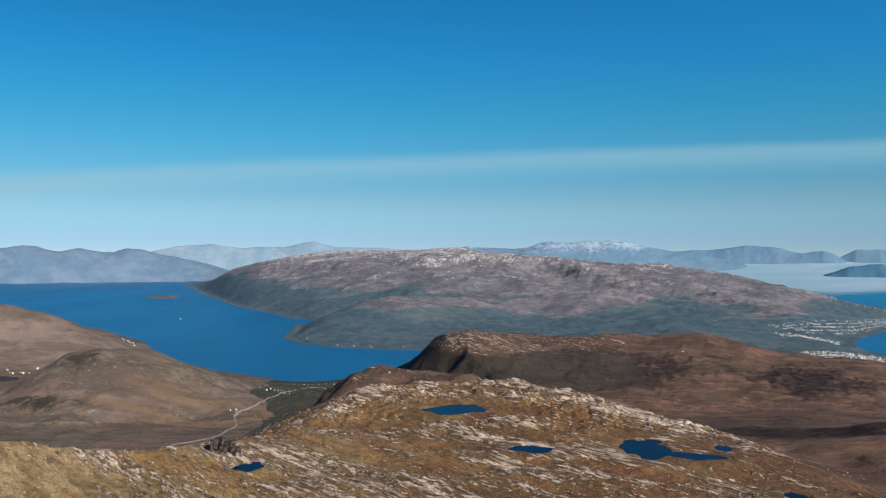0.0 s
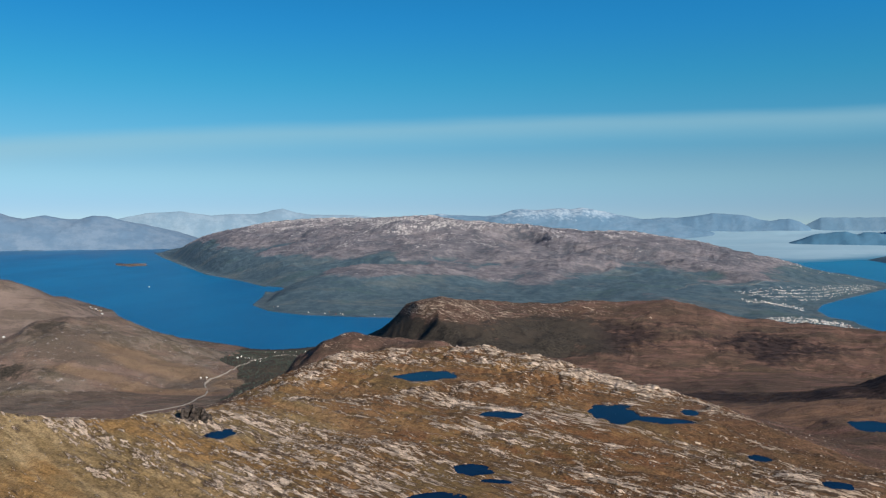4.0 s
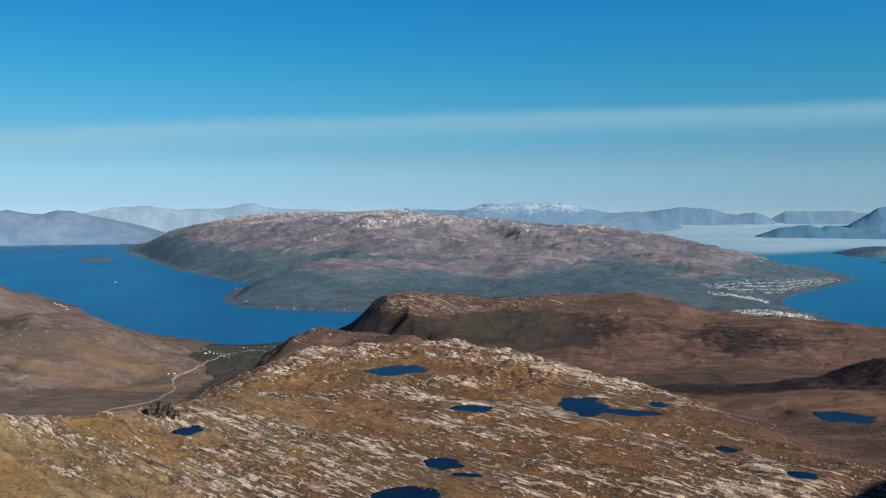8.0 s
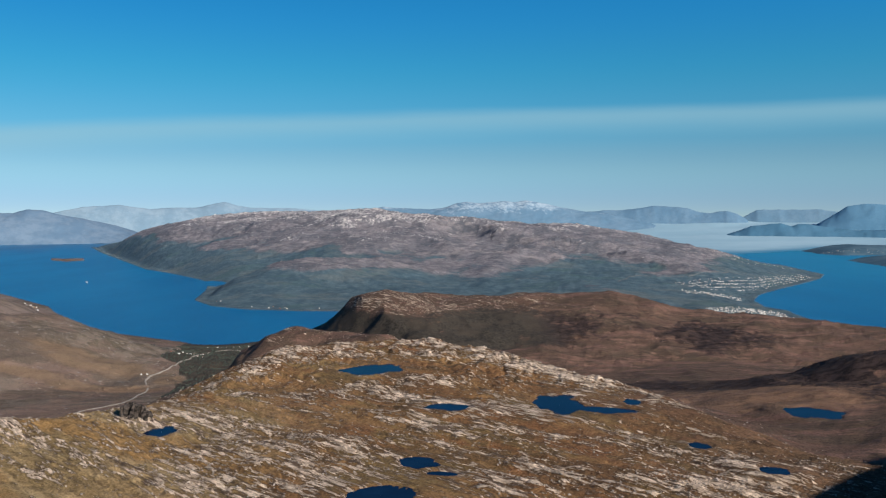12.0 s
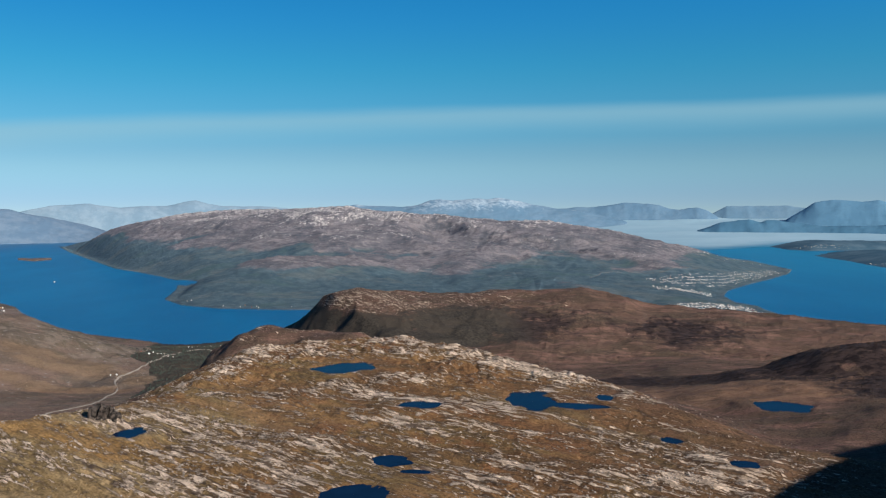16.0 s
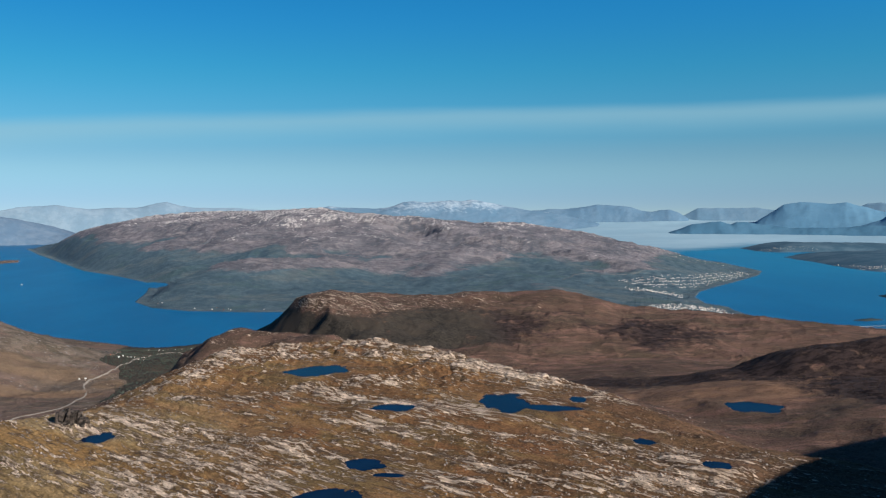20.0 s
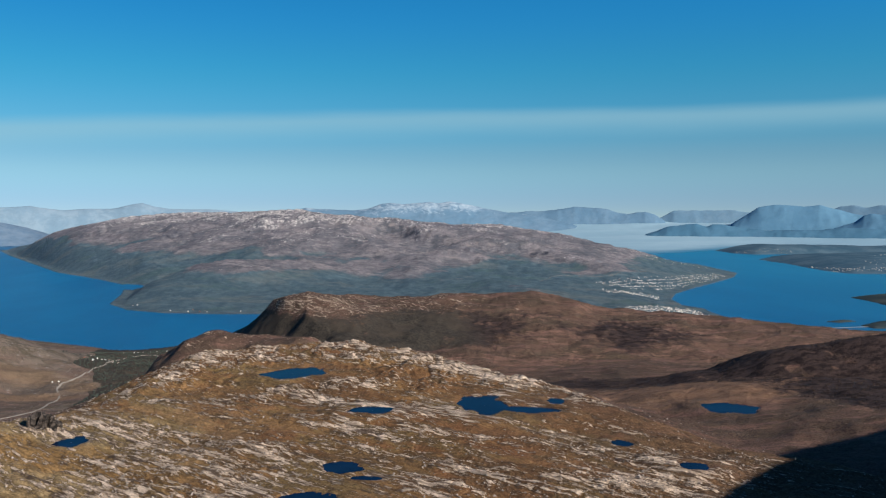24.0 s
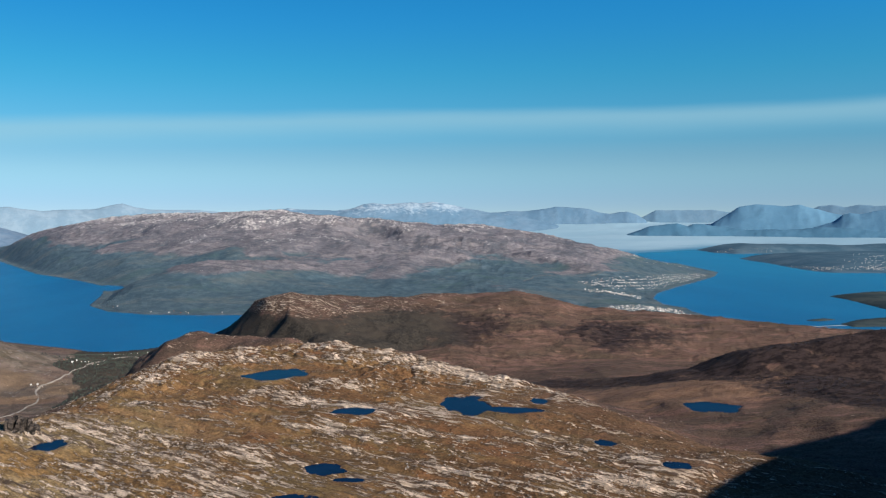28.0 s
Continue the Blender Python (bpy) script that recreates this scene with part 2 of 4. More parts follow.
    wood = m.mix(m.ramp(m.height()["X"], 80, 130), wood, bare_birch)
    c = m.mix(m.ramp(m.op("ADD", m.attr("wood"), m.op("MULTIPLY", m.op("SUBTRACT", m.noise(0.11, 6, 0.72), 0.5), 1.6)), 0.3, 0.7), c, wood)
    relief = m.op("ADD", m.op("MULTIPLY", m.ramp(share, 0.36, 0.60), 0.35), m.op("MULTIPLY", m.mix(0.5, m.noise(0.7, 7, 0.78, strata), grain), 0.8))
    m.bump(relief, 1.0, 2.4)
    return m.color(c)


def hill_land():
    """A far hill: forest low down, mauve heath above it, pale rock on top. Haze is painted in: the colours are bluer
    and paler.
    """
    m = Mat("hazed_hill_heath_and_forest", 0.97, 0.08)
    lean = m.coords((3.0, 1, 1), -22, (80, 9, 0))
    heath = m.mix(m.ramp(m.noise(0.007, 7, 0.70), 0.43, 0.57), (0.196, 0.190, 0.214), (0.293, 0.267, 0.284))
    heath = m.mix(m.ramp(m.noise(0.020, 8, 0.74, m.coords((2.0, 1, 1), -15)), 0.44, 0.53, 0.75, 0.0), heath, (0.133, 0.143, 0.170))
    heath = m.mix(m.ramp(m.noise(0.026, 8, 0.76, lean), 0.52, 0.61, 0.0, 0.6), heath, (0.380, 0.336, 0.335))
    rock = m.mix(m.ramp(m.noise(0.10, 6, 0.72), 0.38, 0.60), (0.38, 0.35, 0.355), (0.80, 0.74, 0.70))
    share = m.op("ADD", m.attr("rock"), m.op("MULTIPLY", m.op("SUBTRACT", m.mix(0.6, m.noise(0.03, 7, 0.72, m.coords((2.2, 1, 1), -18)), m.noise(0.13, 6, 0.74)), 0.5), 3.6))
    fleck = m.noise(0.11, 7, 0.76, m.coords((2.0, 1, 1), -20))
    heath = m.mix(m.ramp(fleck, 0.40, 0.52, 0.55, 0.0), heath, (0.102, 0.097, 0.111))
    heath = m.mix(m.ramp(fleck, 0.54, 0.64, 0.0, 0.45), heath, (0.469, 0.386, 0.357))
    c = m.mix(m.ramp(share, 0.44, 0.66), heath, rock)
    # forest blued and lightened in its colour to stand for haze
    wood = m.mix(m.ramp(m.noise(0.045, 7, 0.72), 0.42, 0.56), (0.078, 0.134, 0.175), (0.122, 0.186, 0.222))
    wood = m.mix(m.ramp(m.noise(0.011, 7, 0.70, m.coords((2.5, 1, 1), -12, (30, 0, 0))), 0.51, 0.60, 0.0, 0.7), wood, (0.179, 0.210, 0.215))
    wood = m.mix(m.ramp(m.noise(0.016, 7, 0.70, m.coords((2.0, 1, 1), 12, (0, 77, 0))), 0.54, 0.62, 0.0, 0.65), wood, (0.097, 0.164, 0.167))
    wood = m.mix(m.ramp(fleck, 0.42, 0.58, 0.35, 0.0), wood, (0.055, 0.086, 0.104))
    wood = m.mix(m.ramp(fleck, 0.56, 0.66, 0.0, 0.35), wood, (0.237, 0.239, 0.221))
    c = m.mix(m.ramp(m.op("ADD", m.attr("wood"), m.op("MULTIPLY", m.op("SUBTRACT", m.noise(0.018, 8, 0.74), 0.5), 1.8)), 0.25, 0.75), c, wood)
    z = m.op("ADD", m.height()["Z"], m.op("MULTIPLY", m.noise(0.012, 5, 0.7), 8.0))
    c = m.mix(m.ramp(z, 3.4, 4.8, 0.12, 0.0), c, (0.38, 0.36, 0.31))
    m.bump(m.noise(0.06, 10, 0.84, m.coords((1.6, 1, 1), -18)), 1.0, 14.0)
    return m.color(c)


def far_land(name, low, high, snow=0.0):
    """Distant land; its haze, if any, lies in the low and high colours."""
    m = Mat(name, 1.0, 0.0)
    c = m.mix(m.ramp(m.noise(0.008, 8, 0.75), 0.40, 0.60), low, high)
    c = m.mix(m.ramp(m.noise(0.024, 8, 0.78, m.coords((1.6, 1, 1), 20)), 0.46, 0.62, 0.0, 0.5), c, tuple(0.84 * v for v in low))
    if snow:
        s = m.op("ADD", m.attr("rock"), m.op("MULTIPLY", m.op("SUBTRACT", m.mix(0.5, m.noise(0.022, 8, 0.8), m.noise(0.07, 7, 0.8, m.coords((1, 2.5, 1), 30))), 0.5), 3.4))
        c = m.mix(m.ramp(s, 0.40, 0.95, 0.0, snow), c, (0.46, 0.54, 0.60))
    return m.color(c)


def sea_water():
    m = Mat("sea_water", 0.35, 0.25)
    c = m.mix(m.ramp(m.noise(0.003, 4, 0.6, m.coords((0.5, 1.4, 1))), 0.35, 0.7), (0.002, 0.082, 0.200), (0.004, 0.126, 0.272))
    c = m.mix(m.ramp(m.noise(0.02, 4, 0.6, m.coords((0.25, 1.2, 1))), 0.5, 0.75, 0.0, 0.4), c, (0.008, 0.14, 0.33))
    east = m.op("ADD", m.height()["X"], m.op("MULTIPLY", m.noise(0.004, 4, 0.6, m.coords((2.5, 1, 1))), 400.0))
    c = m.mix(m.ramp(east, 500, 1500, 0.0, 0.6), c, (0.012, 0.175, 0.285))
    # near water darkened in the colour, standing in for its weaker sky reflection
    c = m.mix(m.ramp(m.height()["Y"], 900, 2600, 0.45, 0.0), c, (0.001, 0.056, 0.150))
    m.bump(m.noise(0.25, 4, 0.6), 0.25, 0.5)
    return m.color(c)


def pond_water():
    m = Mat("pond_water", 0.12, 0.012)
    c = m.mix(m.ramp(m.noise(0.1, 3, 0.6), 0.35, 0.7), (0.003, 0.012, 0.034), (0.004, 0.017, 0.046))
    m.bump(m.noise(1.5, 3, 0.6), 0.15, 0.1)
    return m.color(c)


def fog_white():
    m = Mat("fog_top", 1.0, 0.0)
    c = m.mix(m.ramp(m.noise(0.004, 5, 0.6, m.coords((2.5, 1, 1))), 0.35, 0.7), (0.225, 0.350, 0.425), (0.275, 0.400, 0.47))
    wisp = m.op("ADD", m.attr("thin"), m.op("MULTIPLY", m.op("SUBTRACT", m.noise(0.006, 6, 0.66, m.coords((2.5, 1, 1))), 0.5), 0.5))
    # opaque front edge tinted sea blue, painting the water seen through thin fog
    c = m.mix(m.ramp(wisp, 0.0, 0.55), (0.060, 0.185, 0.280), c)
    return m.color(c)


# atmospheric haze over the ranges is painted in as blue and pale base colours
HAZE_BLUE = far_land("haze_blue_slopes", (0.092, 0.150, 0.220), (0.128, 0.182, 0.246))
HAZE_PALE = far_land("haze_pale_slopes", (0.135, 0.205, 0.268), (0.175, 0.242, 0.300))
HAZE_SNOW = far_land("snow_dusted_haze_slopes", (0.100, 0.180, 0.258), (0.128, 0.205, 0.280), 0.55)
HAZE_BEHIND_FOG = far_land("haze_slopes_behind_the_fog", (0.092, 0.168, 0.245), (0.118, 0.195, 0.270))
HAZE_FAINT = far_land("haze_faint_slopes", (0.122, 0.212, 0.292), (0.150, 0.240, 0.318))
HAZE_DARK = far_land("haze_dark_slopes", (0.060, 0.145, 0.220), (0.070, 0.158, 0.236))
HAZE_SOUND = far_land("haze_slopes_by_the_sound", (0.092, 0.200, 0.295), (0.104, 0.216, 0.312))
# island woods blued in their own colour for the haze in front of them
HAZED_ISLE_WOODS = far_land("haze_tinted_island_woods", (0.044, 0.090, 0.128), (0.074, 0.122, 0.158))
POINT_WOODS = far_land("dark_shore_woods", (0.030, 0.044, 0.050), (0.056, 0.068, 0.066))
NEAR, HILL, SEA, POND, FOG = near_land(), hill_land(), sea_water(), pond_water(), fog_white()


# ---------------------------------------------------------------- terrain arithmetic
def lattice(ix, iy, seed):
    h = (ix.astype(np.int64) * 374761393 + iy.astype(np.int64) * 668265263 + seed * 974634541) & 0xFFFFFFFF
    h = ((h ^ (h >> 13)) * 1274126177) & 0xFFFFFFFF
    return ((h ^ (h >> 16)) & 0xFFFF) / 32767.5 - 1.0


def value_noise(x, y, seed):
    ix, iy = np.floor(x), np.floor(y)
    fx, fy = x - ix, y - iy
    fx, fy = fx * fx * fx * (fx * (fx * 6 - 15) + 10), fy * fy * fy * (fy * (fy * 6 - 15) + 10)
    a, b = lattice(ix, iy, seed), lattice(ix + 1, iy, seed)
    c, d = lattice(ix, iy + 1, seed), lattice(ix + 1, iy + 1, seed)
    return (a + (b - a) * fx) * (1 - fy) + (c + (d - c) * fx) * fy


def fbm(x, y, size, octaves=5, seed=1, gain=0.5, ridged=False):
    total, amp, norm = np.zeros_like(x), 1.0, 0.0
    for k in range(octaves):
        s, r = 2.0 ** k / size, 0.6 * k + 0.3 * seed
        v = value_noise((x * math.cos(r) - y * math.sin(r)) * s, (x * math.sin(r) + y * math.cos(r)) * s, seed * 31 + k)
        total += amp * ((1 - 2 * np.abs(v)) if ridged else v)
        norm += amp
        amp *= gain
    return total / norm


def step(v, lo, hi):
    u = np.clip((v - lo) / (hi - lo), 0, 1)
    return u * u * (3 - 2 * u)


def outline_distance(X, Y, poly):
    """Metres to a closed outline: plus inside, minus outside."""
    best, inside = np.full(X.shape, 1e18), np.zeros(X.shape, bool)
    for (x0, y0), (x1, y1) in zip(poly, poly[1:] + poly[:1]):
        dx, dy = x1 - x0, y1 - y0
        u = np.clip(((X - x0) * dx + (Y - y0) * dy) / (dx * dx + dy * dy), 0, 1)
        best = np.minimum(best, (X - x0 - u * dx) ** 2 + (Y - y0 - u * dy) ** 2)
        if y0 != y1:
            inside ^= ((y0 > Y) != (y1 > Y)) & (X < x0 + (Y - y0) * dx / dy)
    d = np.sqrt(best)
    return np.where(inside, d, -d)


def ridge(X, Y, crest, near, far, power=1.7, uneven=0.0, cap=1.0):
    """A ridge along a crest line: it falls off over near metres on the side of the eye, over far metres on the other."""
    best, total = np.full(X.shape, 1e18), np.zeros(X.shape)
    top, side = np.zeros(X.shape), np.zeros(X.shape)
    for (x0, y0, z0), (x1, y1, z1) in zip(crest, crest[1:]):
        dx, dy = x1 - x0, y1 - y0
        u = np.clip(((X - x0) * dx + (Y - y0) * dy) / (dx * dx + dy * dy), 0, 1)
        d = (X - x0 - u * dx) ** 2 + (Y - y0 - u * dy) ** 2
        best = np.minimum(best, d)
        w = 1 / (d + 30.0) ** 3
        total += w
        top += w * (z0 + u * (z1 - z0))
        side += w * ((X - x0) * dy - (Y - y0) * dx) / math.hypot(dx, dy) / (np.sqrt(d) + 0.02 * near)
    for (x0, y0, _), (x1, y1, _) in ((crest[0], crest[2]), (crest[-1], crest[-3])):
        past = np.maximum(((X - x0) * (x0 - x1) + (Y - y0) * (y0 - y1)) / math.hypot(x1 - x0, y1 - y0), 0)
        best = best + (cap * cap - 1) * past ** 2
    d = np.sqrt(best) * (1 + uneven)
    q = np.clip(side / total, -1, 1)
    w = near * (0.5 + 0.5 * q) + far * (0.5 - 0.5 * q)
    return top / total * np.exp(-((d / w) ** power))


def blend_max(a, b, k):
    h = np.clip(0.5 + 0.5 * (a - b) / k, 0, 1)
    return b + (a - b) * h + k * h * (1 - h)


def grid_faces(ny, nx):
    i = np.arange((ny - 1) * nx).reshape(ny - 1, nx)[:, : nx - 1].ravel()
    return np.stack([i, i + 1, i + nx + 1, i + nx], 1)


def sheet(name, X, Y, Z, faces, material, layers, label, category, smooth=True):
    """One mesh from arrays; only the vertices in use are kept."""
    used, index = np.unique(faces, return_inverse=True)
    co = np.stack([X.ravel()[used], Y.ravel()[used], Z.ravel()[used]], 1)
    faces = index.reshape(faces.shape)
    me = bpy.data.meshes.new(name)
    me.vertices.add(len(co))
    me.vertices.foreach_set("co", co.astype(np.float32).ravel())
    n = faces.shape[1]
    me.loops.add(faces.size)
    me.loops.foreach_set("vertex_index", faces.astype(np.int32).ravel())
    me.polygons.add(len(faces))
    me.polygons.foreach_set("loop_start", np.arange(0, faces.size, n, dtype=np.int32))
    me.polygons.foreach_set("use_smooth", np.full(len(faces), smooth))
    for key, v in layers.items():
        me.attributes.new(key, "FLOAT", "POINT").data.foreach_set("value", v.ravel()[used].astype(np.float32))
    me.update(calc_edges=True)
    me.materials.append(material)
    return tagged(new(name, me), label, category, kind="structure")


# ---------------------------------------------------------------- plan, in metres from the point under the camera
COAST = [(-2600, -1500), (-2600, 900), (-1500, 1350), (-860, 1660), (-661, 1427), (-616, 1347), (-468, 1133), (-325, 1036), (-302, 1014), (-279, 1006), (-253, 1006), (-223, 1019), (-200, 1041), (-90, 1120), (-110, 1379), (-211, 1385), (-300, 1409), (-363, 1455), (-414, 1545), (-439, 1712), (-489, 1931), (-587, 2094), (-663, 2205), (-771, 2350), (-977, 2747), (-1223, 3222), (-1463, 3719), (-800, 4150), (-200, 4150), (300, 3300), (918, 2729), (974, 2505), (935, 2134), (872, 2011), (760, 1858), (666, 1739), (584, 1623), (538, 1522), (519, 1416), (535, 1361), (527, 1317), (520, 1120), (760, 1040), (1100, 850), (1900, 600), (2600, -1500)]
PLATEAU = [(-420, -200), (-147, 234), (-130, 240), (-105, 251), (-99, 279), (-94, 295), (-83, 314), (-79, 351), (-68, 395), (-50, 412), (-23, 419), (4, 412), (29, 372), (48, 336), (67, 325), (80, 294), (92, 271), (103, 253), (117, 248), (230, 150), (260, 60), (300, -200)]
MID_RIDGE = [(-106, 862, 58), (-84, 880, 70), (-55, 898, 76), (-14, 920, 70), (28, 930, 66), (83, 936, 68), (133, 941, 69), (186, 932, 70), (221, 924, 64), (266, 912, 53), (304, 900, 48), (359, 890, 46), (458, 848, 39), (533, 803, 31)]
BROWN_KNOLL = [(-140, 625, 53), (-121, 628, 67), (-101, 632, 73), (-75, 625, 70), (-41, 599, 72)]
MOOR_HILL = [(-503, 746, 9), (-480, 761, 25), (-456, 776, 43), (-430, 790, 57), (-404, 804, 63), (-374, 840, 57), (-347, 873, 43), (-316, 906, 22), (-294, 934, 7)]
FAR_LEFT_HILL = [(-972, 1142, 113), (-805, 1145, 97), (-720, 1142, 82), (-673, 1146, 72), (-615, 1145, 57), (-570, 1168, 42)]
DARK_HILL = [(221, 519, 60), (252, 515, 71), (283, 510, 76), (310, 506, 80), (333, 503, 83), (377, 496, 89), (434, 475, 96)]
BIG_HILL = [(-1280, 3365, 60), (-1188, 3292, 100), (-1029, 3136, 126), (-893, 3021, 141), (-727, 2911, 149), (-616, 2834, 155), (-474, 2760, 156), (-332, 2629, 160), (-185, 2493, 163), (-101, 2428, 152), (24, 2350, 140), (173, 2293, 127), (313, 2228, 117), (443, 2155, 105), (563, 2075, 80), (646, 1998, 58), (727, 1970, 39), (794, 1944, 24)]
SHOULDER = [(-380, 1513, 9), (-365, 1578, 28), (-341, 1665, 42), (-295, 1715, 55), (-210, 1747, 61), (-122, 1796, 59), (-29, 1850, 49), (94, 1898, 34)]
BENCH = [(-270, 2140, 70), (-180, 2140, 84), (-117, 2135, 93), (-50, 2120, 92), (22, 2100, 91), (90, 2080, 86), (160, 2050, 68), (240, 2010, 44), (330, 1950, 20)]
SHADE_PEAK = [(75, -80, 175), (95, 10, 150), (135, 70, 144), (180, 107, 154), (268, 125, 174), (390, 144, 195), (530, 115, 238), (750, 60, 280)]
SCARPS = [(12, 75, [(95, 2215), (140, 2170), (175, 2120), (235, 2060), (300, 2020), (350, 2000)]), (9, 60, [(-250, 2330), (-150, 2310), (-40, 2270), (60, 2240)]), (8, 70, [(-820, 2750), (-640, 2600), (-480, 2480)]), (8, 60, [(380, 1960), (450, 1870), (500, 1800)])]
HOLLOWS = [(190, 2070, 60, 14), (120, 2120, 50, 8), (-327, 1902, 80, 14), (-185, 1971, 70, 9)]
ROCK_BELTS = [(10, [(-91, 265), (-61, 254), (-28, 234), (2, 226), (23, 214)]), (9, [(-88, 229), (-56, 221), (-26, 213)]), (11, [(-87, 321), (-78, 345), (-66, 384), (-43, 405), (-10, 405), (16, 379), (38, 346), (56, 319)]), (9, [(-46, 315), (-17, 309), (3, 287), (21, 277)]), (7, [(-4, 260), (28, 260), (60, 249)]), (4, [(-119, 238), (-104, 232), (-81, 217)]), (9, [(62, 246), (80, 236), (96, 234), (117, 238)]), (8, [(52, 216), (75, 221), (97, 220)]), (9, [(-93, 280), (-72, 270), (-52, 261), (-26, 244), (-6, 225)]), (7, [(-72, 308), (-33, 304), (0, 297), (22, 286), (41, 271), (62, 259), (79, 245), (97, 239), (118, 239)]), (5, [(-125, 242), (-104, 232), (-78, 217)]), (4, [(-114, 221), (-91, 209)]), (4, [(-65, 245), (-39, 225), (-23, 215)]), (8, [(-7, 257), (14, 241), (32, 221), (42, 206)]), (10, [(4, 400), (27, 355), (47, 328), (73, 314)]), (13, [(-76, 335), (-64, 372), (-36, 379), (-6, 371)]), (9, [(-37, 309), (-14, 322), (10, 318)]), (5, [(50, 220), (74, 216)]), (7, [(-94, 236), (-71, 239), (-46, 228), (-25, 218)]), (8, [(-72, 216), (-43, 206)]), (5, [(-62, 309), (-15, 271), (10, 262)])]


def plateau_top(X, Y):
    return 91.5 + 0.05 * np.clip(Y - 230, -60, 115) - 0.055 * np.clip(X - 45, 0, 200) + 0.13 * np.clip(-X - 62, 0, 200) * (1 - step(Y, 250, 300))


def land(X, Y):
    """Height of the ground, the shares of rock, wood and ochre grass on it, and the number of the landform."""
    shore = outline_distance(X, Y, COAST)
    inner = np.clip(shore, 0, 850)
    beyond = Y > 1250 + np.maximum(0, -X - 300)
    floor = np.where(beyond, 1.0 + 0.02 * inner, 1.0 + 0.01 * inner + 0.000095 * inner ** 2)
    floor = floor + 17 * np.exp(-((X - 175) / 120) ** 2 - ((Y - 400) / 110) ** 2)
    floor = np.where(shore > 0, floor, 0.25 * shore)
    wave = fbm(X, Y, 120, 5, 3)
    slow = fbm(X, Y, 420, 4, 5)
    floor = floor + 3.0 * wave * step(shore, 0, 120)
    Z = floor
    zone = np.where(beyond, 4, 0)
    keep = 1 - np.exp(-np.maximum(shore, 0) / np.where(beyond, 34.0, 40.0))
    uneven = 0.30 * fbm(X, Y, 170, 4, 41)
    for key, crest, near, far, power, cap, k in (
            (1, MID_RIDGE, 215, 150, 1.6, 3.0, 8), (1, BROWN_KNOLL, 68, 76, 2.0, 3.5, 5), (2, MOOR_HILL, 150, 95, 1.9, 1.5, 8),
            (2, FAR_LEFT_HILL, 85, 130, 1.8, 1.5, 8), (3, DARK_HILL, 65, 120, 1.9, 1.0, 6), (4, BIG_HILL, 480, 500, 1.35, 1.0, 12),
            (4, SHOULDER, 170, 150, 1.9, 2.0, 8), (4, BENCH, 150, 120, 1.6, 1.5, 5), (6, SHADE_PEAK, 46, 150, 1.3, 1.0, 8)):
        h = ridge(X, Y, crest, near, far, power, uneven, cap) * (keep if key != 6 else 1)
        if crest is MID_RIDGE:
            h = h * np.clip((X + 0.5 * (Y - 900) + 158 + 26 * wave) / 88, 0, 1)
        if crest is BIG_HILL:
            h = h * (1 - np.exp(-np.maximum(shore, 0) / 150)) ** 0.55
        if crest is SHOULDER:
            open_top = step(h + 8 * wave, 36, 46)
        zone = np.where((h > Z + 1) & (h > 2), key, zone)
        Z = np.where(shore > -20, blend_max(h, Z, k * np.clip(shore / 60, 0.05, 1)), Z)
    big = zone == 4
    gully = fbm(X + 60 * slow, Y, 330, 6, 7, 0.55, ridged=True)
    craggy = fbm(0.42 * (0.92 * X - 0.39 * Y), 0.39 * X + 0.92 * Y + 22 * slow, 75, 5, 83, 0.6, ridged=True)
    Z = Z + np.where(big, 13.0 * (gully - 0.25) * step(shore, 20, 300) * (1 - 0.6 * step(Z, 110, 150)), 0.0)
    Z = Z + np.where(big, (8.0 * craggy + 3.4 * fbm(X, Y, 24, 4, 85, 0.6, ridged=True)) * step(shore, 10, 120) * (0.35 + 0.65 * step(Z, 25, 70)), 0.0)
    for tall, reach, line in SCARPS:
        near, drop = np.full(X.shape, 1e9), np.zeros_like(X)
        for (x0, y0), (x1, y1) in zip(line, line[1:]):
            dx, dy = x1 - x0, y1 - y0
            u = ((X - x0) * dx + (Y - y0) * dy) / (dx * dx + dy * dy)
            off = np.hypot(X - x0 - np.clip(u, 0, 1) * dx, Y - y0 - np.clip(u, 0, 1) * dy)
            side = ((Y - y0) * dx - (X - x0) * dy) / math.hypot(dx, dy) + 14 * craggy
            drop = np.where(off < near, np.tanh(side / 12), drop)
            near = np.minimum(near, off)
        Z = Z + np.where(big, tall * drop * np.exp(-(near / reach) ** 2), 0.0)
    for x, y, r, deep in HOLLOWS:
        Z = Z - deep * np.exp(-(((X - x) / (1.6 * r)) ** 2 + ((Y - y) / r) ** 2) ** 1.5) * (1 + 0.5 * gully)
    Z = Z + np.where(big, 0.0, 3.2 * fbm(X, Y, 85, 6, 9, 0.55) * step(shore, 0, 150))
    Z = Z + np.where((zone == 2) | (zone == 1), 3.0 * fbm(X, Y, 48, 5, 91, 0.58, ridged=True) * step(shore, 10, 120), 0.0)
    edge = outline_distance(X, Y, PLATEAU) + 9 * fbm(X, Y, 60, 4, 19)
    left = step(-X, 50, 90)
    fall = np.where(edge > 0, 0, -edge)
    drop = fall * (0.02 + 0.40 * left) + (22 * (1 - np.exp(-fall / 62)) + 0.0009 * fall ** 2) * (1 - left)
    P = plateau_top(X, Y) - drop
    P = np.where(zone == 6, P - 40, P)
    zone = np.where(P > Z, 5, zone)
    Z = blend_max(P, Z, 6)
    # long thin beds of rock over the plateau, running down to the right
    c, s = math.cos(radians(-40)), math.sin(radians(-40))
    U, V = X * c + Y * s, -X * s + Y * c
    bend = 5 * fbm(X, Y, 70, 4, 23)
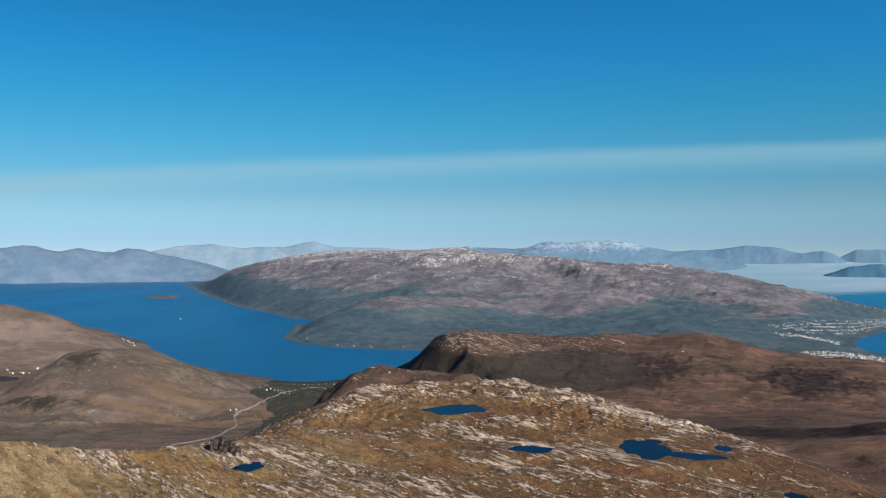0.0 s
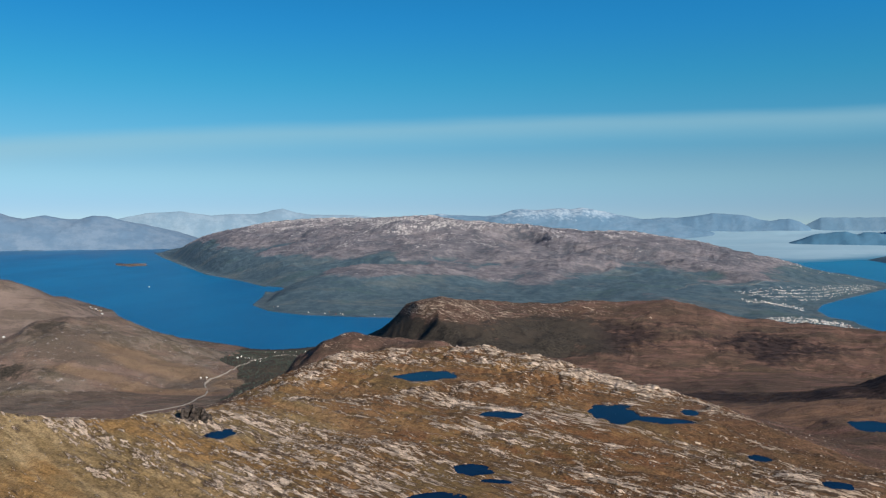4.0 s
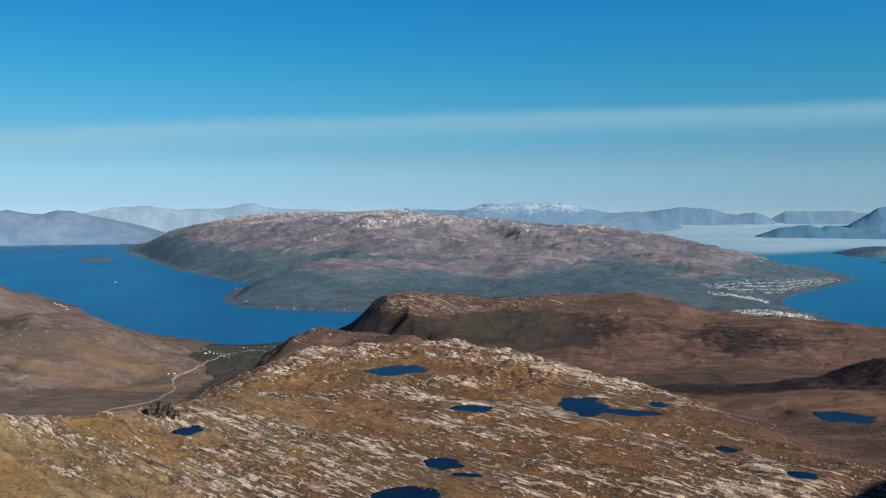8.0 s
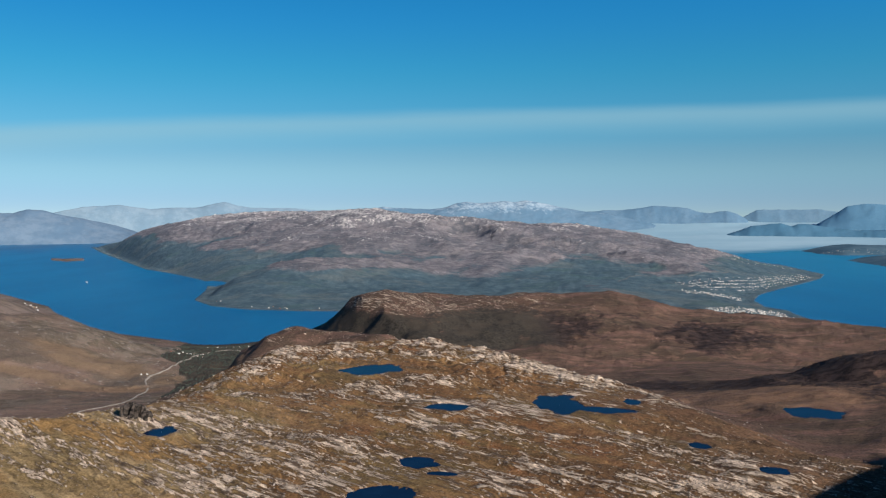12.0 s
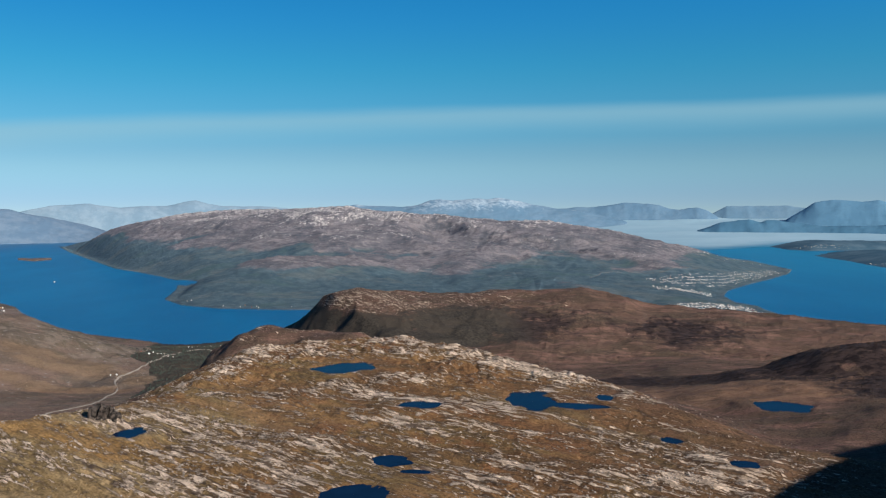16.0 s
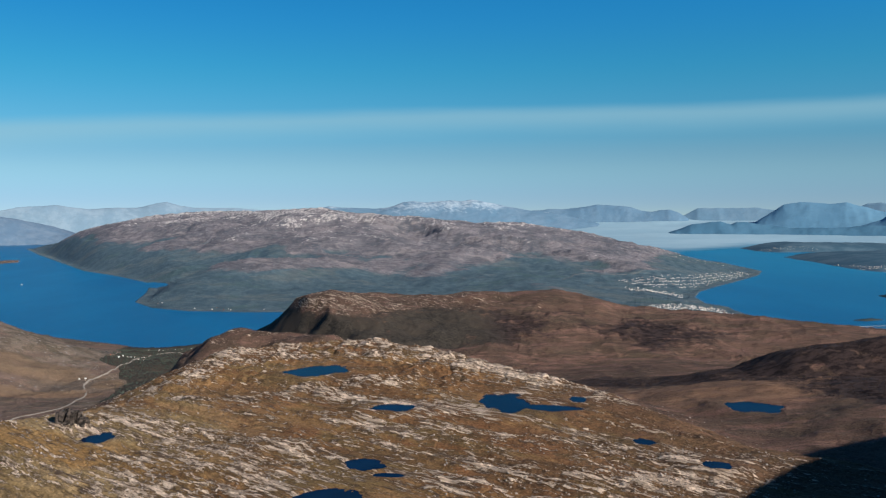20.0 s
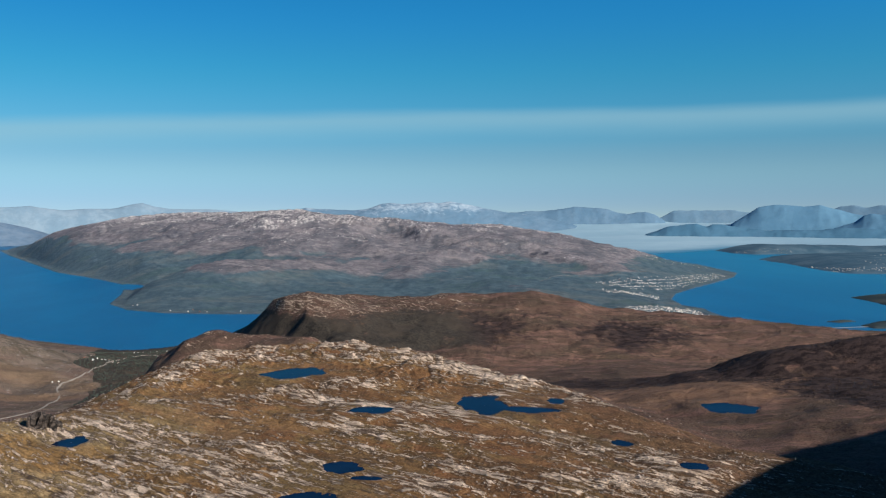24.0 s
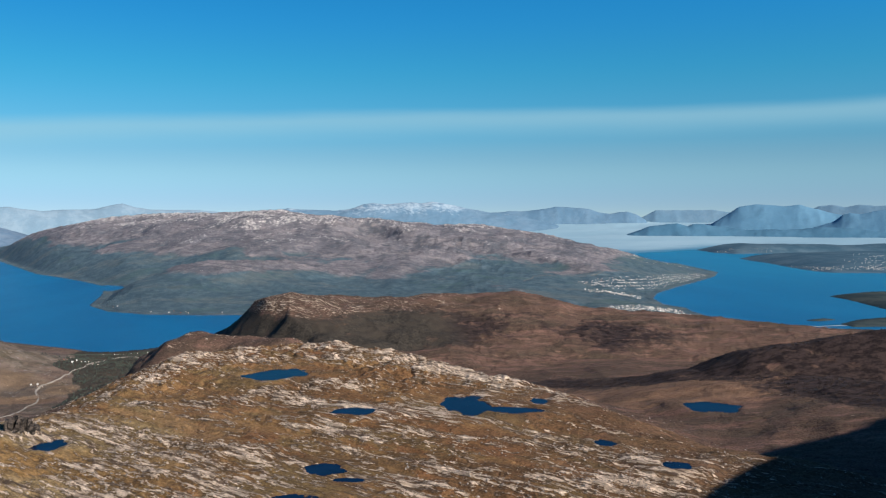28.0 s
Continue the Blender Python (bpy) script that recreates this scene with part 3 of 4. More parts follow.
    lumps = fbm(X, Y, 46, 5, 13, 0.5)
    bands = fbm(U * 0.14, V + bend, 9, 4, 11, 0.6, ridged=True)
    slabs = fbm(U * 0.13, V + bend, 2.6, 3, 29, 0.6, ridged=True)
    chips = fbm(U * 0.4, V, 1.2, 2, 17)
    patch = fbm(X, Y, 75, 4, 37)
    belts = np.zeros_like(X)
    for wide, line in ROCK_BELTS:
        for (x0, y0), (x1, y1) in zip(line, line[1:]):
            dx, dy = x1 - x0, y1 - y0
            u = np.clip(((X - x0) * dx + (Y - y0) * dy) / (dx * dx + dy * dy), 0, 1)
            belts = np.maximum(belts, np.exp(-((X - x0 - u * dx) ** 2 + (Y - y0 - u * dy) ** 2) / (wide * wide * (1 + 0.9 * lumps) ** 2)))
    on = step(edge, -60, 15) * np.where(zone == 6, 0.3, 1.0)
    bare = step(0.4 * bands + 1.0 * belts + 0.4 * patch, 0.0, 0.7)
    knobs = fbm(X, Y, 17, 4, 59, 0.55, ridged=True)
    upper = step(Y + 14 * lumps, 288, 325)
    cobble = -fbm(X, 0.75 * Y, 7.5, 3, 61, 0.6, ridged=True)
    tussock = -fbm(X, Y, 3.2, 2, 67, 0.6, ridged=True)
    Z = Z + on * (1.3 * upper * cobble + 0.30 * tussock)
    Z = Z + on * (1.1 * bands + 2.6 * lumps + (0.4 + 1.1 * step(Y, 290, 380)) * knobs + (0.2 + 0.5 * bare) * (0.8 * slabs + 0.35 * chips))
    Z = Z + (1 - on) * np.where(big, 0, 1.0) * (1.5 * fbm(X, Y, 34, 5, 47, 0.55, ridged=True) + 0.35 * fbm(X, Y, 9, 3, 49, 0.6) + 0.3 * bands) * step(shore, 5, 60)
    rock = 0.04 + 0.38 * belts + (0.24 * bands + 0.24 * slabs) * (1 - 0.6 * upper) + 0.30 * upper * (cobble + 0.35) + 0.10 * chips + 0.12 * knobs + 0.24 * patch - 0.16 * step(X, 60, 120) + 0.14 * (1 - step(edge, 0, 40)) * (1 - step(X, 40, 80))
    rock = rock - 0.20 * step(-X, 40, 90) * step(-Y, -262, -232) + 0.08 * step(-Y, -240, -205) - 0.10 * step(X, 70, 130)
    rock = np.where(zone == 5, rock, np.where(big, -0.06 + step(Z, 60, 165) * 0.52 + 0.16 * gully + 0.26 * craggy, -0.20 + 0.16 * bands + 0.35 * wave))
    rock = np.where(zone == 1, rock + 0.30 * step(Z + 6 * wave, 60, 69) * (1 - step(X, 200, 350)), rock)
    wood = np.where(big, 1 - step(Z + 24 * wave + 14 * gully - 22 * step(-X, 60, 260), 30, 62), 0.0) * (1 - open_top)
    wood = np.maximum(wood, np.where((zone < 3) & (X > -45 - 0.251 * Y + 30 * wave) & (X < 60) & (Y > 380) & (Y < 1150), 1 - step(Z + 6 * wave, 20, 40), 0.0))
    scrub = step(X + 0.2 * (Y - 450) + 34 * wave, 138, 190) * step(Y, 290, 330) * (1 - step(Y, 585, 640))
    wood = np.maximum(wood, np.where((zone == 3) | (zone == 0), np.maximum(0.95 * (zone == 3) * step(wave + 0.5 * bands, -0.6, -0.2), scrub * (0.75 + 0.5 * wave)), 0.0))
    wood = np.maximum(wood, np.where(zone == 1, (1 - step(Z, 52, 68)) * (0.22 * (1 - step(X, 0, 160)) - 0.02 + 0.6 * slow + 1.3 * wave) * (1 - step(X, 250, 520)), 0.0))
    wood = np.maximum(wood, np.where((zone == 0) & (X < -330), 0.12 + 0.6 * wave, 0.0))
    for x, y, a, b in ((-405, 775, 45, 40), (-335, 770, 30, 9), (-292, 868, 40, 40), (-330, 850, 60, 18), (-420, 700, 80, 14)):
        wood = np.maximum(wood, np.where(zone == 2, 0.62 * np.exp(-((X - x) / a) ** 2 - ((Y - y) / b) ** 2) + 0.5 * wave * np.exp(-((X - x) / a) ** 2), 0.0))
    rock = np.where(zone == 2, rock + 0.06, rock)
    wood = wood * (1 - 0.95 * np.exp(-(((X + 228) / 16) ** 2 + ((Y - 733) / 22) ** 2) ** 2))
    ochre = np.where(zone == 5, step(-X, 15, 95) * step(-Y, -330, -250), 0.0)
    moor = np.where((zone == 5) & (edge > -25), 0.62 * step(X + 8 * lumps, 25, 100), 1.0)
    olive = np.where(zone == 2, 0.85, np.where((zone == 0) & (X < -60), 0.6, 0.0))
    tawny = np.zeros_like(X)
    for x, y, a, b in ((-300, 752, 64, 26), (-340, 706, 40, 9), (-262, 700, 60, 14), (-228, 733, 16, 22), (60, 800, 120, 9), (150, 400, 75, 60), (120, 560, 90, 30), (110, 470, 60, 30)):
        tawny = np.maximum(tawny, np.exp(-(((X - x) / a) ** 2 + ((Y - y) / b) ** 2) ** 1.5))
    tawny = np.where(zone == 5, 0.0, tawny * np.where(zone == 2, 0.9, np.where(zone == 1, 0.75, 1.0)))
    ashen = step(Y + 0.2 * X + 40 * wave, 860, 930) * step(-X, 400, 470)
    return Z, rock, wood, ochre, moor, olive, tawny, ashen, zone


PONDS = [
    (-26.2, 340.8, 96.8, 11.0, 10.9, 0, 21),
    (41.4, 291.5, 93.8, 10.0, 14.5, 0, 22),
    (54.0, 284.6, 93.8, 10.6, 5.2, -10, 23),
    (66.5, 294.4, 94.1, 3.0, 4.4, 0, 24),
    (3.5, 282.4, 95.2, 6.5, 4.9, -4, 25),
    (-5.5, 231.6, 91.9, 5.6, 5.7, -8, 26),
    (0.9, 223.3, 91.3, 4.1, 1.9, -7, 27),
    (-13.6, 205.1, 91.7, 9.2, 7.0, -3, 28),
    (77.4, 252.9, 90.3, 3.0, 3.2, -12, 29),
    (90.5, 228.0, 90.4, 4.0, 3.2, -11, 30),
    (153.4, 351.5, 76.7, 11.5, 9.4, -37, 31),
    (-82.3, 256.1, 94.0, 5.1, 5.7, -7, 32),
    (-615.8, 951.9, 8.2, 28.7, 27.8, 14, 33),
]

# ---------------------------------------------------------------- ground
def fan(a0, a1, na, r0, r1, nr):
    A, Rr = np.meshgrid(np.radians(np.linspace(a0, a1, na)), np.geomspace(r0, r1, nr))
    return Rr * np.sin(A), Rr * np.cos(A)


def pond_reach(u, v, X, Y, a, b, seed):
    """1 on the water's edge, less inside: an ellipse with coves and spits."""
    return np.hypot(u, v) + 0.5 * fbm(X, Y, 0.9 * max(a, b), 5, seed + 20, 0.62)


def carve_ponds(X, Y, Z):
    wet = np.zeros(X.shape, bool)
    for x, y, z, a, b, turn, seed in PONDS:
        c, s = math.cos(radians(turn)), math.sin(radians(turn))
        u, v = ((X - x) * c + (Y - y) * s) / a, (-(X - x) * s + (Y - y) * c) / b
        near = (np.abs(u) < 9) & (np.abs(v) < 9)
        d = pond_reach(u[near], v[near], X[near], Y[near], a, b, seed)
        metres = (d - 1) * min(a, b)
        bowl = z + np.clip(metres * 0.3, -0.8, 0.5)
        keep = step(metres, 1.0, 5.0 + 0.8 * max(a, b))
        cut = Z[near] * keep + bowl * (1 - keep)
        Z[near] = np.where(wet[near], np.minimum(cut, Z[near]), cut)
        wet[near] |= metres < 0.3
    return Z


ISLES = []


def ground_height(x, y):
    X, Y = np.atleast_1d(np.asarray(x, float)), np.atleast_1d(np.asarray(y, float))
    Z = land(X, Y)[0]
    for isle in ISLES:
        Z = np.maximum(Z, isle(X, Y)[0])
    return Z


NAMES = {0: ("valley_ground", "heather moor and birch scrub on low valley ground", "ground"),
         1: ("moorland_ridge", "long rust-brown moorland ridge with a rocky crest", "ridge"),
         2: ("moor_hill", "rounded brown moor hill above the fjord", "hill"),
         3: ("wooded_hill", "dark birch-covered hill beside the marsh", "hill"),
         4: ("fjord_mountain", "broad hazy mauve heath mountain with forested foot beyond the fjord", "mountain"),
         5: ("rocky_plateau", "brown heath plateau with long pale rock bands", "ground"),
         6: ("mountainside", "steep brown mountainside that shades the marsh", "mountain")}


def ground(a0, a1, na, r0, r1, nr):
    X, Y = fan(a0, a1, na, r0, r1, nr)
    Z, rock, wood, ochre, moor, olive, tawny, ashen, zone = land(X, Y)
    Z = carve_ponds(X, Y, Z)
    faces = grid_faces(*X.shape)
    top = Z.ravel()[faces].max(1)
    face_zone = zone.ravel()[faces[:, 0]]
    for key, (name, label, category) in NAMES.items():
        pick = faces[(face_zone == key) & (top > -2)]
        if len(pick):
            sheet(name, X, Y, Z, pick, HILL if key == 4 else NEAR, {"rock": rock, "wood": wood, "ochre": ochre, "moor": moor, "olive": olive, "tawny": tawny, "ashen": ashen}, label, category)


ground(-36, 39, 1300, 150, 470, 560)
ground(-36, 39, 950, 470, 1300, 270)
ground(-36, 39, 1000, 1300, 4150, 430)
ground(39, 324, 190, 20, 4150, 150)
ground(-36, 39, 60, 20, 150, 40)
ground(0, 360, 90, 0.2, 20, 24)

# ---------------------------------------------------------------- water and fog
ang = np.linspace(0, 2 * math.pi, 181)
Rr, A = np.meshgrid(np.array([60.0, 600, 1200, 2400, 4940]), ang, indexing="ij")
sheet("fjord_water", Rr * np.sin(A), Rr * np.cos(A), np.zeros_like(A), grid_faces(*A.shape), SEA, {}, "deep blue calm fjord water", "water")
for x, y, z, a, b, turn, seed in PONDS:
    if seed == 23:
        continue
    A = np.linspace(0, 2 * math.pi, 97)
    c, s = math.cos(radians(turn)), math.sin(radians(turn))
    u, v = np.meshgrid(np.linspace(0.0, 2.6, 105), A, indexing="ij")
    u, v = u * np.cos(v), u * np.sin(v)
    gx, gy = x + u * a * c - v * b * s, y + u * a * s + v * b * c
    d = pond_reach(u, v, gx, gy, a, b, seed)
    if seed == 22:
        x2, y2, _, a2, b2, turn2, seed2 = PONDS[2]
        c2, s2 = math.cos(radians(turn2)), math.sin(radians(turn2))
        d = np.minimum(d, pond_reach(((gx - x2) * c2 + (gy - y2) * s2) / a2, (-(gx - x2) * s2 + (gy - y2) * c2) / b2, gx, gy, a2, b2, seed2))
    reach = np.where((d > 1.06).any(0), np.argmax(d > 1.06, 0), 104) * 2.6 / 104 + 0.03
    reach = np.linspace(0.01, 1.0, 4)[:, None] * reach[None]
    u, v = reach * np.cos(A) * a, reach * np.sin(A) * b
    sheet("pond", x + u * c - v * s, y + u * s + v * c, np.full_like(u, z), grid_faces(*u.shape), POND, {}, "small dark blue pond among pale rock", "pond")

X, Y = fan(5, 44, 220, 2900, 4930, 160)
front = 3230 + 430 * step(np.degrees(np.arctan2(X, Y)), 18.5, 24)
d = np.hypot(X, Y) + 200 * fbm(X, Y, 520, 4, 51) + 50 * fbm(X, 0.4 * Y, 120, 3, 52) - front
rise = np.clip((np.hypot(X, Y) - 3640) / 1250, 0, 1.1)
Z = 3 * np.clip(d / 250, -1, 1) + 22 * rise + 75 * rise ** 2 + 10 * rise * fbm(X, Y, 300, 4, 53)
faces = grid_faces(*X.shape)
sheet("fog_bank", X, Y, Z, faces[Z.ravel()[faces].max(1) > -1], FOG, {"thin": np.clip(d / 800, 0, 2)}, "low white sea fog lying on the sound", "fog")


# ---------------------------------------------------------------- distant ranges
def distant_range(name, label, rows, r, front, back, material, rough=8.0, seed=61, foot=0.0):
    """A range along the horizon. rows: degrees from the view's middle and height of the crest at r metres."""
    az, top = np.array(rows).T
    na = int((az[-1] - az[0]) / 0.09) + 8
    A, Rr = np.meshgrid(np.radians(np.linspace(az[0], az[-1], na)), np.linspace(r - front, r + back, 44))
    X, Y = Rr * np.sin(A), Rr * np.cos(A)
    ends = step(np.degrees(A), az[0], az[0] + 0.2) * (1 - step(np.degrees(A), az[-1] - 0.2, az[-1]))
    crest = np.interp(np.degrees(A) + 0.5 * fbm(X, Y, 150, 3, seed + 5) * np.clip(np.abs(Rr - r) / front, 0, 1), az, top)
    calm = np.interp(np.degrees(A), az, np.convolve(np.pad(top, 2, "edge"), np.ones(5) / 5, "valid"))
    u = np.where(Rr < r, (r - Rr) / front, 0.4 * (Rr - r) / back)
    n = fbm(X, Y, 200, 6, seed, 0.6, ridged=True)
    Z = foot + (calm - foot) * (1 - u ** 1.3) + (crest - calm) * (1 - np.clip(u, 0, 1)) ** 3
    Z = Z + rough * n * np.clip(u * 4, 0, 1) * (1 - u ** 3) + rough * 0.45 * fbm(X, Y, 60, 4, seed + 3)
    Z = Z * ends - 3 * (1 - ends)
    rock = step(Z, 95, 195) * 0.62 + 0.3 * n - 0.05
    return sheet(name, X, Y, Z, grid_faces(*X.shape), material, {"rock": rock}, label, "mountain")


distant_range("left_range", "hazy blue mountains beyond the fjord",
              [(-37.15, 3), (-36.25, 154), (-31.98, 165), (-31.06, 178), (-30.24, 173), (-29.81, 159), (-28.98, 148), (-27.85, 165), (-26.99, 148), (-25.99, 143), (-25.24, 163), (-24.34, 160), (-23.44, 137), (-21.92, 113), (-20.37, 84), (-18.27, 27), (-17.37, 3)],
              4660, 230, 200, HAZE_BLUE, seed=61)
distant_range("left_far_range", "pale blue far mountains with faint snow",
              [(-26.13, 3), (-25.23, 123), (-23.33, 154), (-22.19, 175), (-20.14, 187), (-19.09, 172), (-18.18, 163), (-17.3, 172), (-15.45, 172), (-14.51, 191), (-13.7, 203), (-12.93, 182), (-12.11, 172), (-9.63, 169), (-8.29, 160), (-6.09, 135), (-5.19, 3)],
              4860, 120, 70, HAZE_PALE, seed=68)
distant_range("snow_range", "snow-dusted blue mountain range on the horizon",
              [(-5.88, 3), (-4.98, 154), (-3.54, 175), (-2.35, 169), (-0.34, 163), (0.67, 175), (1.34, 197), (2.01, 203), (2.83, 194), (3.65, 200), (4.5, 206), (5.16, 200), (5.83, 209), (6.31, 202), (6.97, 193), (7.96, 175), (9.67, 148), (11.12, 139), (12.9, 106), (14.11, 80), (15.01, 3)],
              4700, 300, 200, HAZE_SNOW, seed=75)
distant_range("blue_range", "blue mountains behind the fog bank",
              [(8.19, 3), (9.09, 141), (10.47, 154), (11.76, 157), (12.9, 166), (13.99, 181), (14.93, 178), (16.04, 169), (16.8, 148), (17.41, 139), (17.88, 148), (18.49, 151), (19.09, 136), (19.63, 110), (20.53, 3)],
              4840, 110, 80, HAZE_BEHIND_FOG, seed=82)
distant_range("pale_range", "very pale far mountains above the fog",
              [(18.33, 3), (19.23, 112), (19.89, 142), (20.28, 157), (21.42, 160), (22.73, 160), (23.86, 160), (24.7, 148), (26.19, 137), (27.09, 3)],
              4900, 60, 40, HAZE_FAINT, seed=89)
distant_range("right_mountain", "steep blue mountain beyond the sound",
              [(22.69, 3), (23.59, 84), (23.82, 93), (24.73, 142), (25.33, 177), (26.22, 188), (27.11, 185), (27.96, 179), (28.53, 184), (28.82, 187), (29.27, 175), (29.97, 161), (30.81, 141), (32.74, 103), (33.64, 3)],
              4700, 130, 120, HAZE_SOUND, seed=96)
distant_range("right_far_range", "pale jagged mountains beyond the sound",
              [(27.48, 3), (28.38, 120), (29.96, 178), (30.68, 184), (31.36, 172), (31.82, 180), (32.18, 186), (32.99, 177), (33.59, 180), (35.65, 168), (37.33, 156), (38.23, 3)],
              4860, 60, 50, HAZE_FAINT, seed=103)
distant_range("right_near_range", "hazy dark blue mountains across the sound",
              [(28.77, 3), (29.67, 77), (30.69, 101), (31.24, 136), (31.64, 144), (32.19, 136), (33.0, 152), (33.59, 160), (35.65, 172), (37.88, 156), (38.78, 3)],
              4560, 120, 120, HAZE_SOUND, seed=110)
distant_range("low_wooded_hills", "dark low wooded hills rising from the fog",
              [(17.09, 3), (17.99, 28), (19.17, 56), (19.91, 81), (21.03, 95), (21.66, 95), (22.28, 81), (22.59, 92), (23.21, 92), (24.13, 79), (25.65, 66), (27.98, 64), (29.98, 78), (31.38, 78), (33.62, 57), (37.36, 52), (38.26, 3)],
              4350, 110, 150, HAZE_DARK, seed=117)


# ---------------------------------------------------------------- islands and far shores
def islet(name, label, coast, height, width, seed, cell, material):
    xs, ys = [p[0] for p in coast], [p[1] for p in coast]
    X, Y = np.meshgrid(np.arange(min(xs) - 3.0 * cell, max(xs) + 3 * cell, cell), np.arange(min(ys) - 3.0 * cell, max(ys) + 3 * cell, cell))

    def form(X, Y):
        s = outline_distance(X, Y, coast) + width * 0.35 * fbm(X, Y, width * 4, 4, seed)
        n = fbm(X, Y, width * 3, 5, seed + 1)
        return np.where(s > 0, 0.4 + height * (1 - np.exp(-np.maximum(s, 0) / width)) * (1 + 0.45 * n), 0.2 * s), n

    Z, n = form(X, Y)
    ISLES.append(form)
    faces = grid_faces(*X.shape)
    full = np.ones_like(X)
    return sheet(name, X, Y, Z, faces[Z.ravel()[faces].max(1) > -1], material, {"rock": 0.1 * full, "wood": (0.75 if material is HILL else 0.0) + 0.5 * n, "moor": full, "olive": 0.5 * full, "ashen": full}, label, "island")


islet("town_island", "long low wooded island with a town along its shore", [(1248, 2725), (1242, 2535), (1233, 2343), (1221, 2200), (1236, 2089), (1361, 2049), (1514, 2066), (1700, 2240), (2107, 2875), (1954, 2944), (1711, 2966), (1573, 2949), (1428, 2914)], 24, 150, 71, 14, HAZED_ISLE_WOODS)
islet("outer_island", "low wooded island tip with white buildings", [(1396, 3321), (1374, 3112), (1414, 3018), (1513, 3022), (1684, 3035), (1937, 3012), (2190, 2988), (2344, 3198), (2029, 3308), (1836, 3398), (1636, 3491), (1498, 3461)], 30, 80, 73, 15, HAZED_ISLE_WOODS)
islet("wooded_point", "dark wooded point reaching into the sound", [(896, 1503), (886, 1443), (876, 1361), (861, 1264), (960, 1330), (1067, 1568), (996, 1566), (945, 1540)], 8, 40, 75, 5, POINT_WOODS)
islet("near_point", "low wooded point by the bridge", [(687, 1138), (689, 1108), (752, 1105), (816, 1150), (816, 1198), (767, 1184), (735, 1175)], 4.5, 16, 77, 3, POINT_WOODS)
islet("skerry", "low grassy skerry in the sound", [(663, 1182), (676, 1171), (707, 1183), (696, 1198)], 2.0, 8, 79, 2, POINT_WOODS)
islet("fjord_islet", "small flat brown islet in the fjord", [(-1224, 2759), (-1151, 2698), (-1123, 2759), (-1164, 2861), (-1194, 2799), (-1269, 2860)], 7, 30, 81, 5, NEAR)


# ---------------------------------------------------------------- building kit
def part(name, bm, material, parent=None, label=""):
    me = bpy.data.meshes.new(name)
    bm.to_mesh(me)
    bm.free()
    me.materials.append(material)
    ob = new(name, me)
    if parent:
        ob.parent = parent
    return tagged(ob, label)


def box(bm, x0, x1, y0, y1, z0, z1):
    v = [bm.verts.new((x, y, z)) for z in (z0, z1) for x, y in ((x0, y0), (x1, y0), (x1, y1), (x0, y1))]
    for f in ((3, 2, 1, 0), (4, 5, 6, 7), (0, 1, 5, 4), (1, 2, 6, 5), (2, 3, 7, 6), (3, 0, 4, 7)):
        bm.faces.new([v[k] for k in f])


def paint(name, low, high, rough=0.7, scale=1.5):
    m = Mat(name, rough, 0.3)
    rnd = m.n.new("ShaderNodeObjectInfo").outputs["Random"]
    c = m.mix(rnd, low, high)
    c = m.mix(m.ramp(m.noise(scale, 5, 0.65), 0.45, 0.75, 0.0, 0.4), c, tuple(0.6 * v for v in low))
    return m.color(c)


WHITE_BOARD = paint("white_painted_boards", (0.58, 0.56, 0.52), (0.76, 0.74, 0.68))
WARM_BOARD = paint("ochre_and_red_boards", (0.45, 0.30, 0.12), (0.34, 0.07, 0.04))
GREY_BOARD = paint("weathered_grey_boards", (0.40, 0.40, 0.38), (0.62, 0.60, 0.55))
ROOF_DARK = paint("dark_roof_tiles", (0.07, 0.06, 0.06), (0.16, 0.10, 0.08))
ROOF_GREY = paint("grey_sheet_roof", (0.30, 0.31, 0.32), (0.50, 0.50, 0.50), 0.5)
GLASS_DARK = paint("dark_window_glass", (0.03, 0.04, 0.05), (0.05, 0.06, 0.07), 0.15)
ASPHALT = paint("pale_gravel_road", (0.235, 0.205, 0.175), (0.26, 0.23, 0.195), 0.95, 0.4)
TRACK_GRAVEL = paint("grey_track_gravel", (0.125, 0.125, 0.125), (0.15, 0.145, 0.14), 0.95, 0.4)
CONCRETE = paint("pale_concrete", (0.45, 0.44, 0.42), (0.55, 0.54, 0.52))


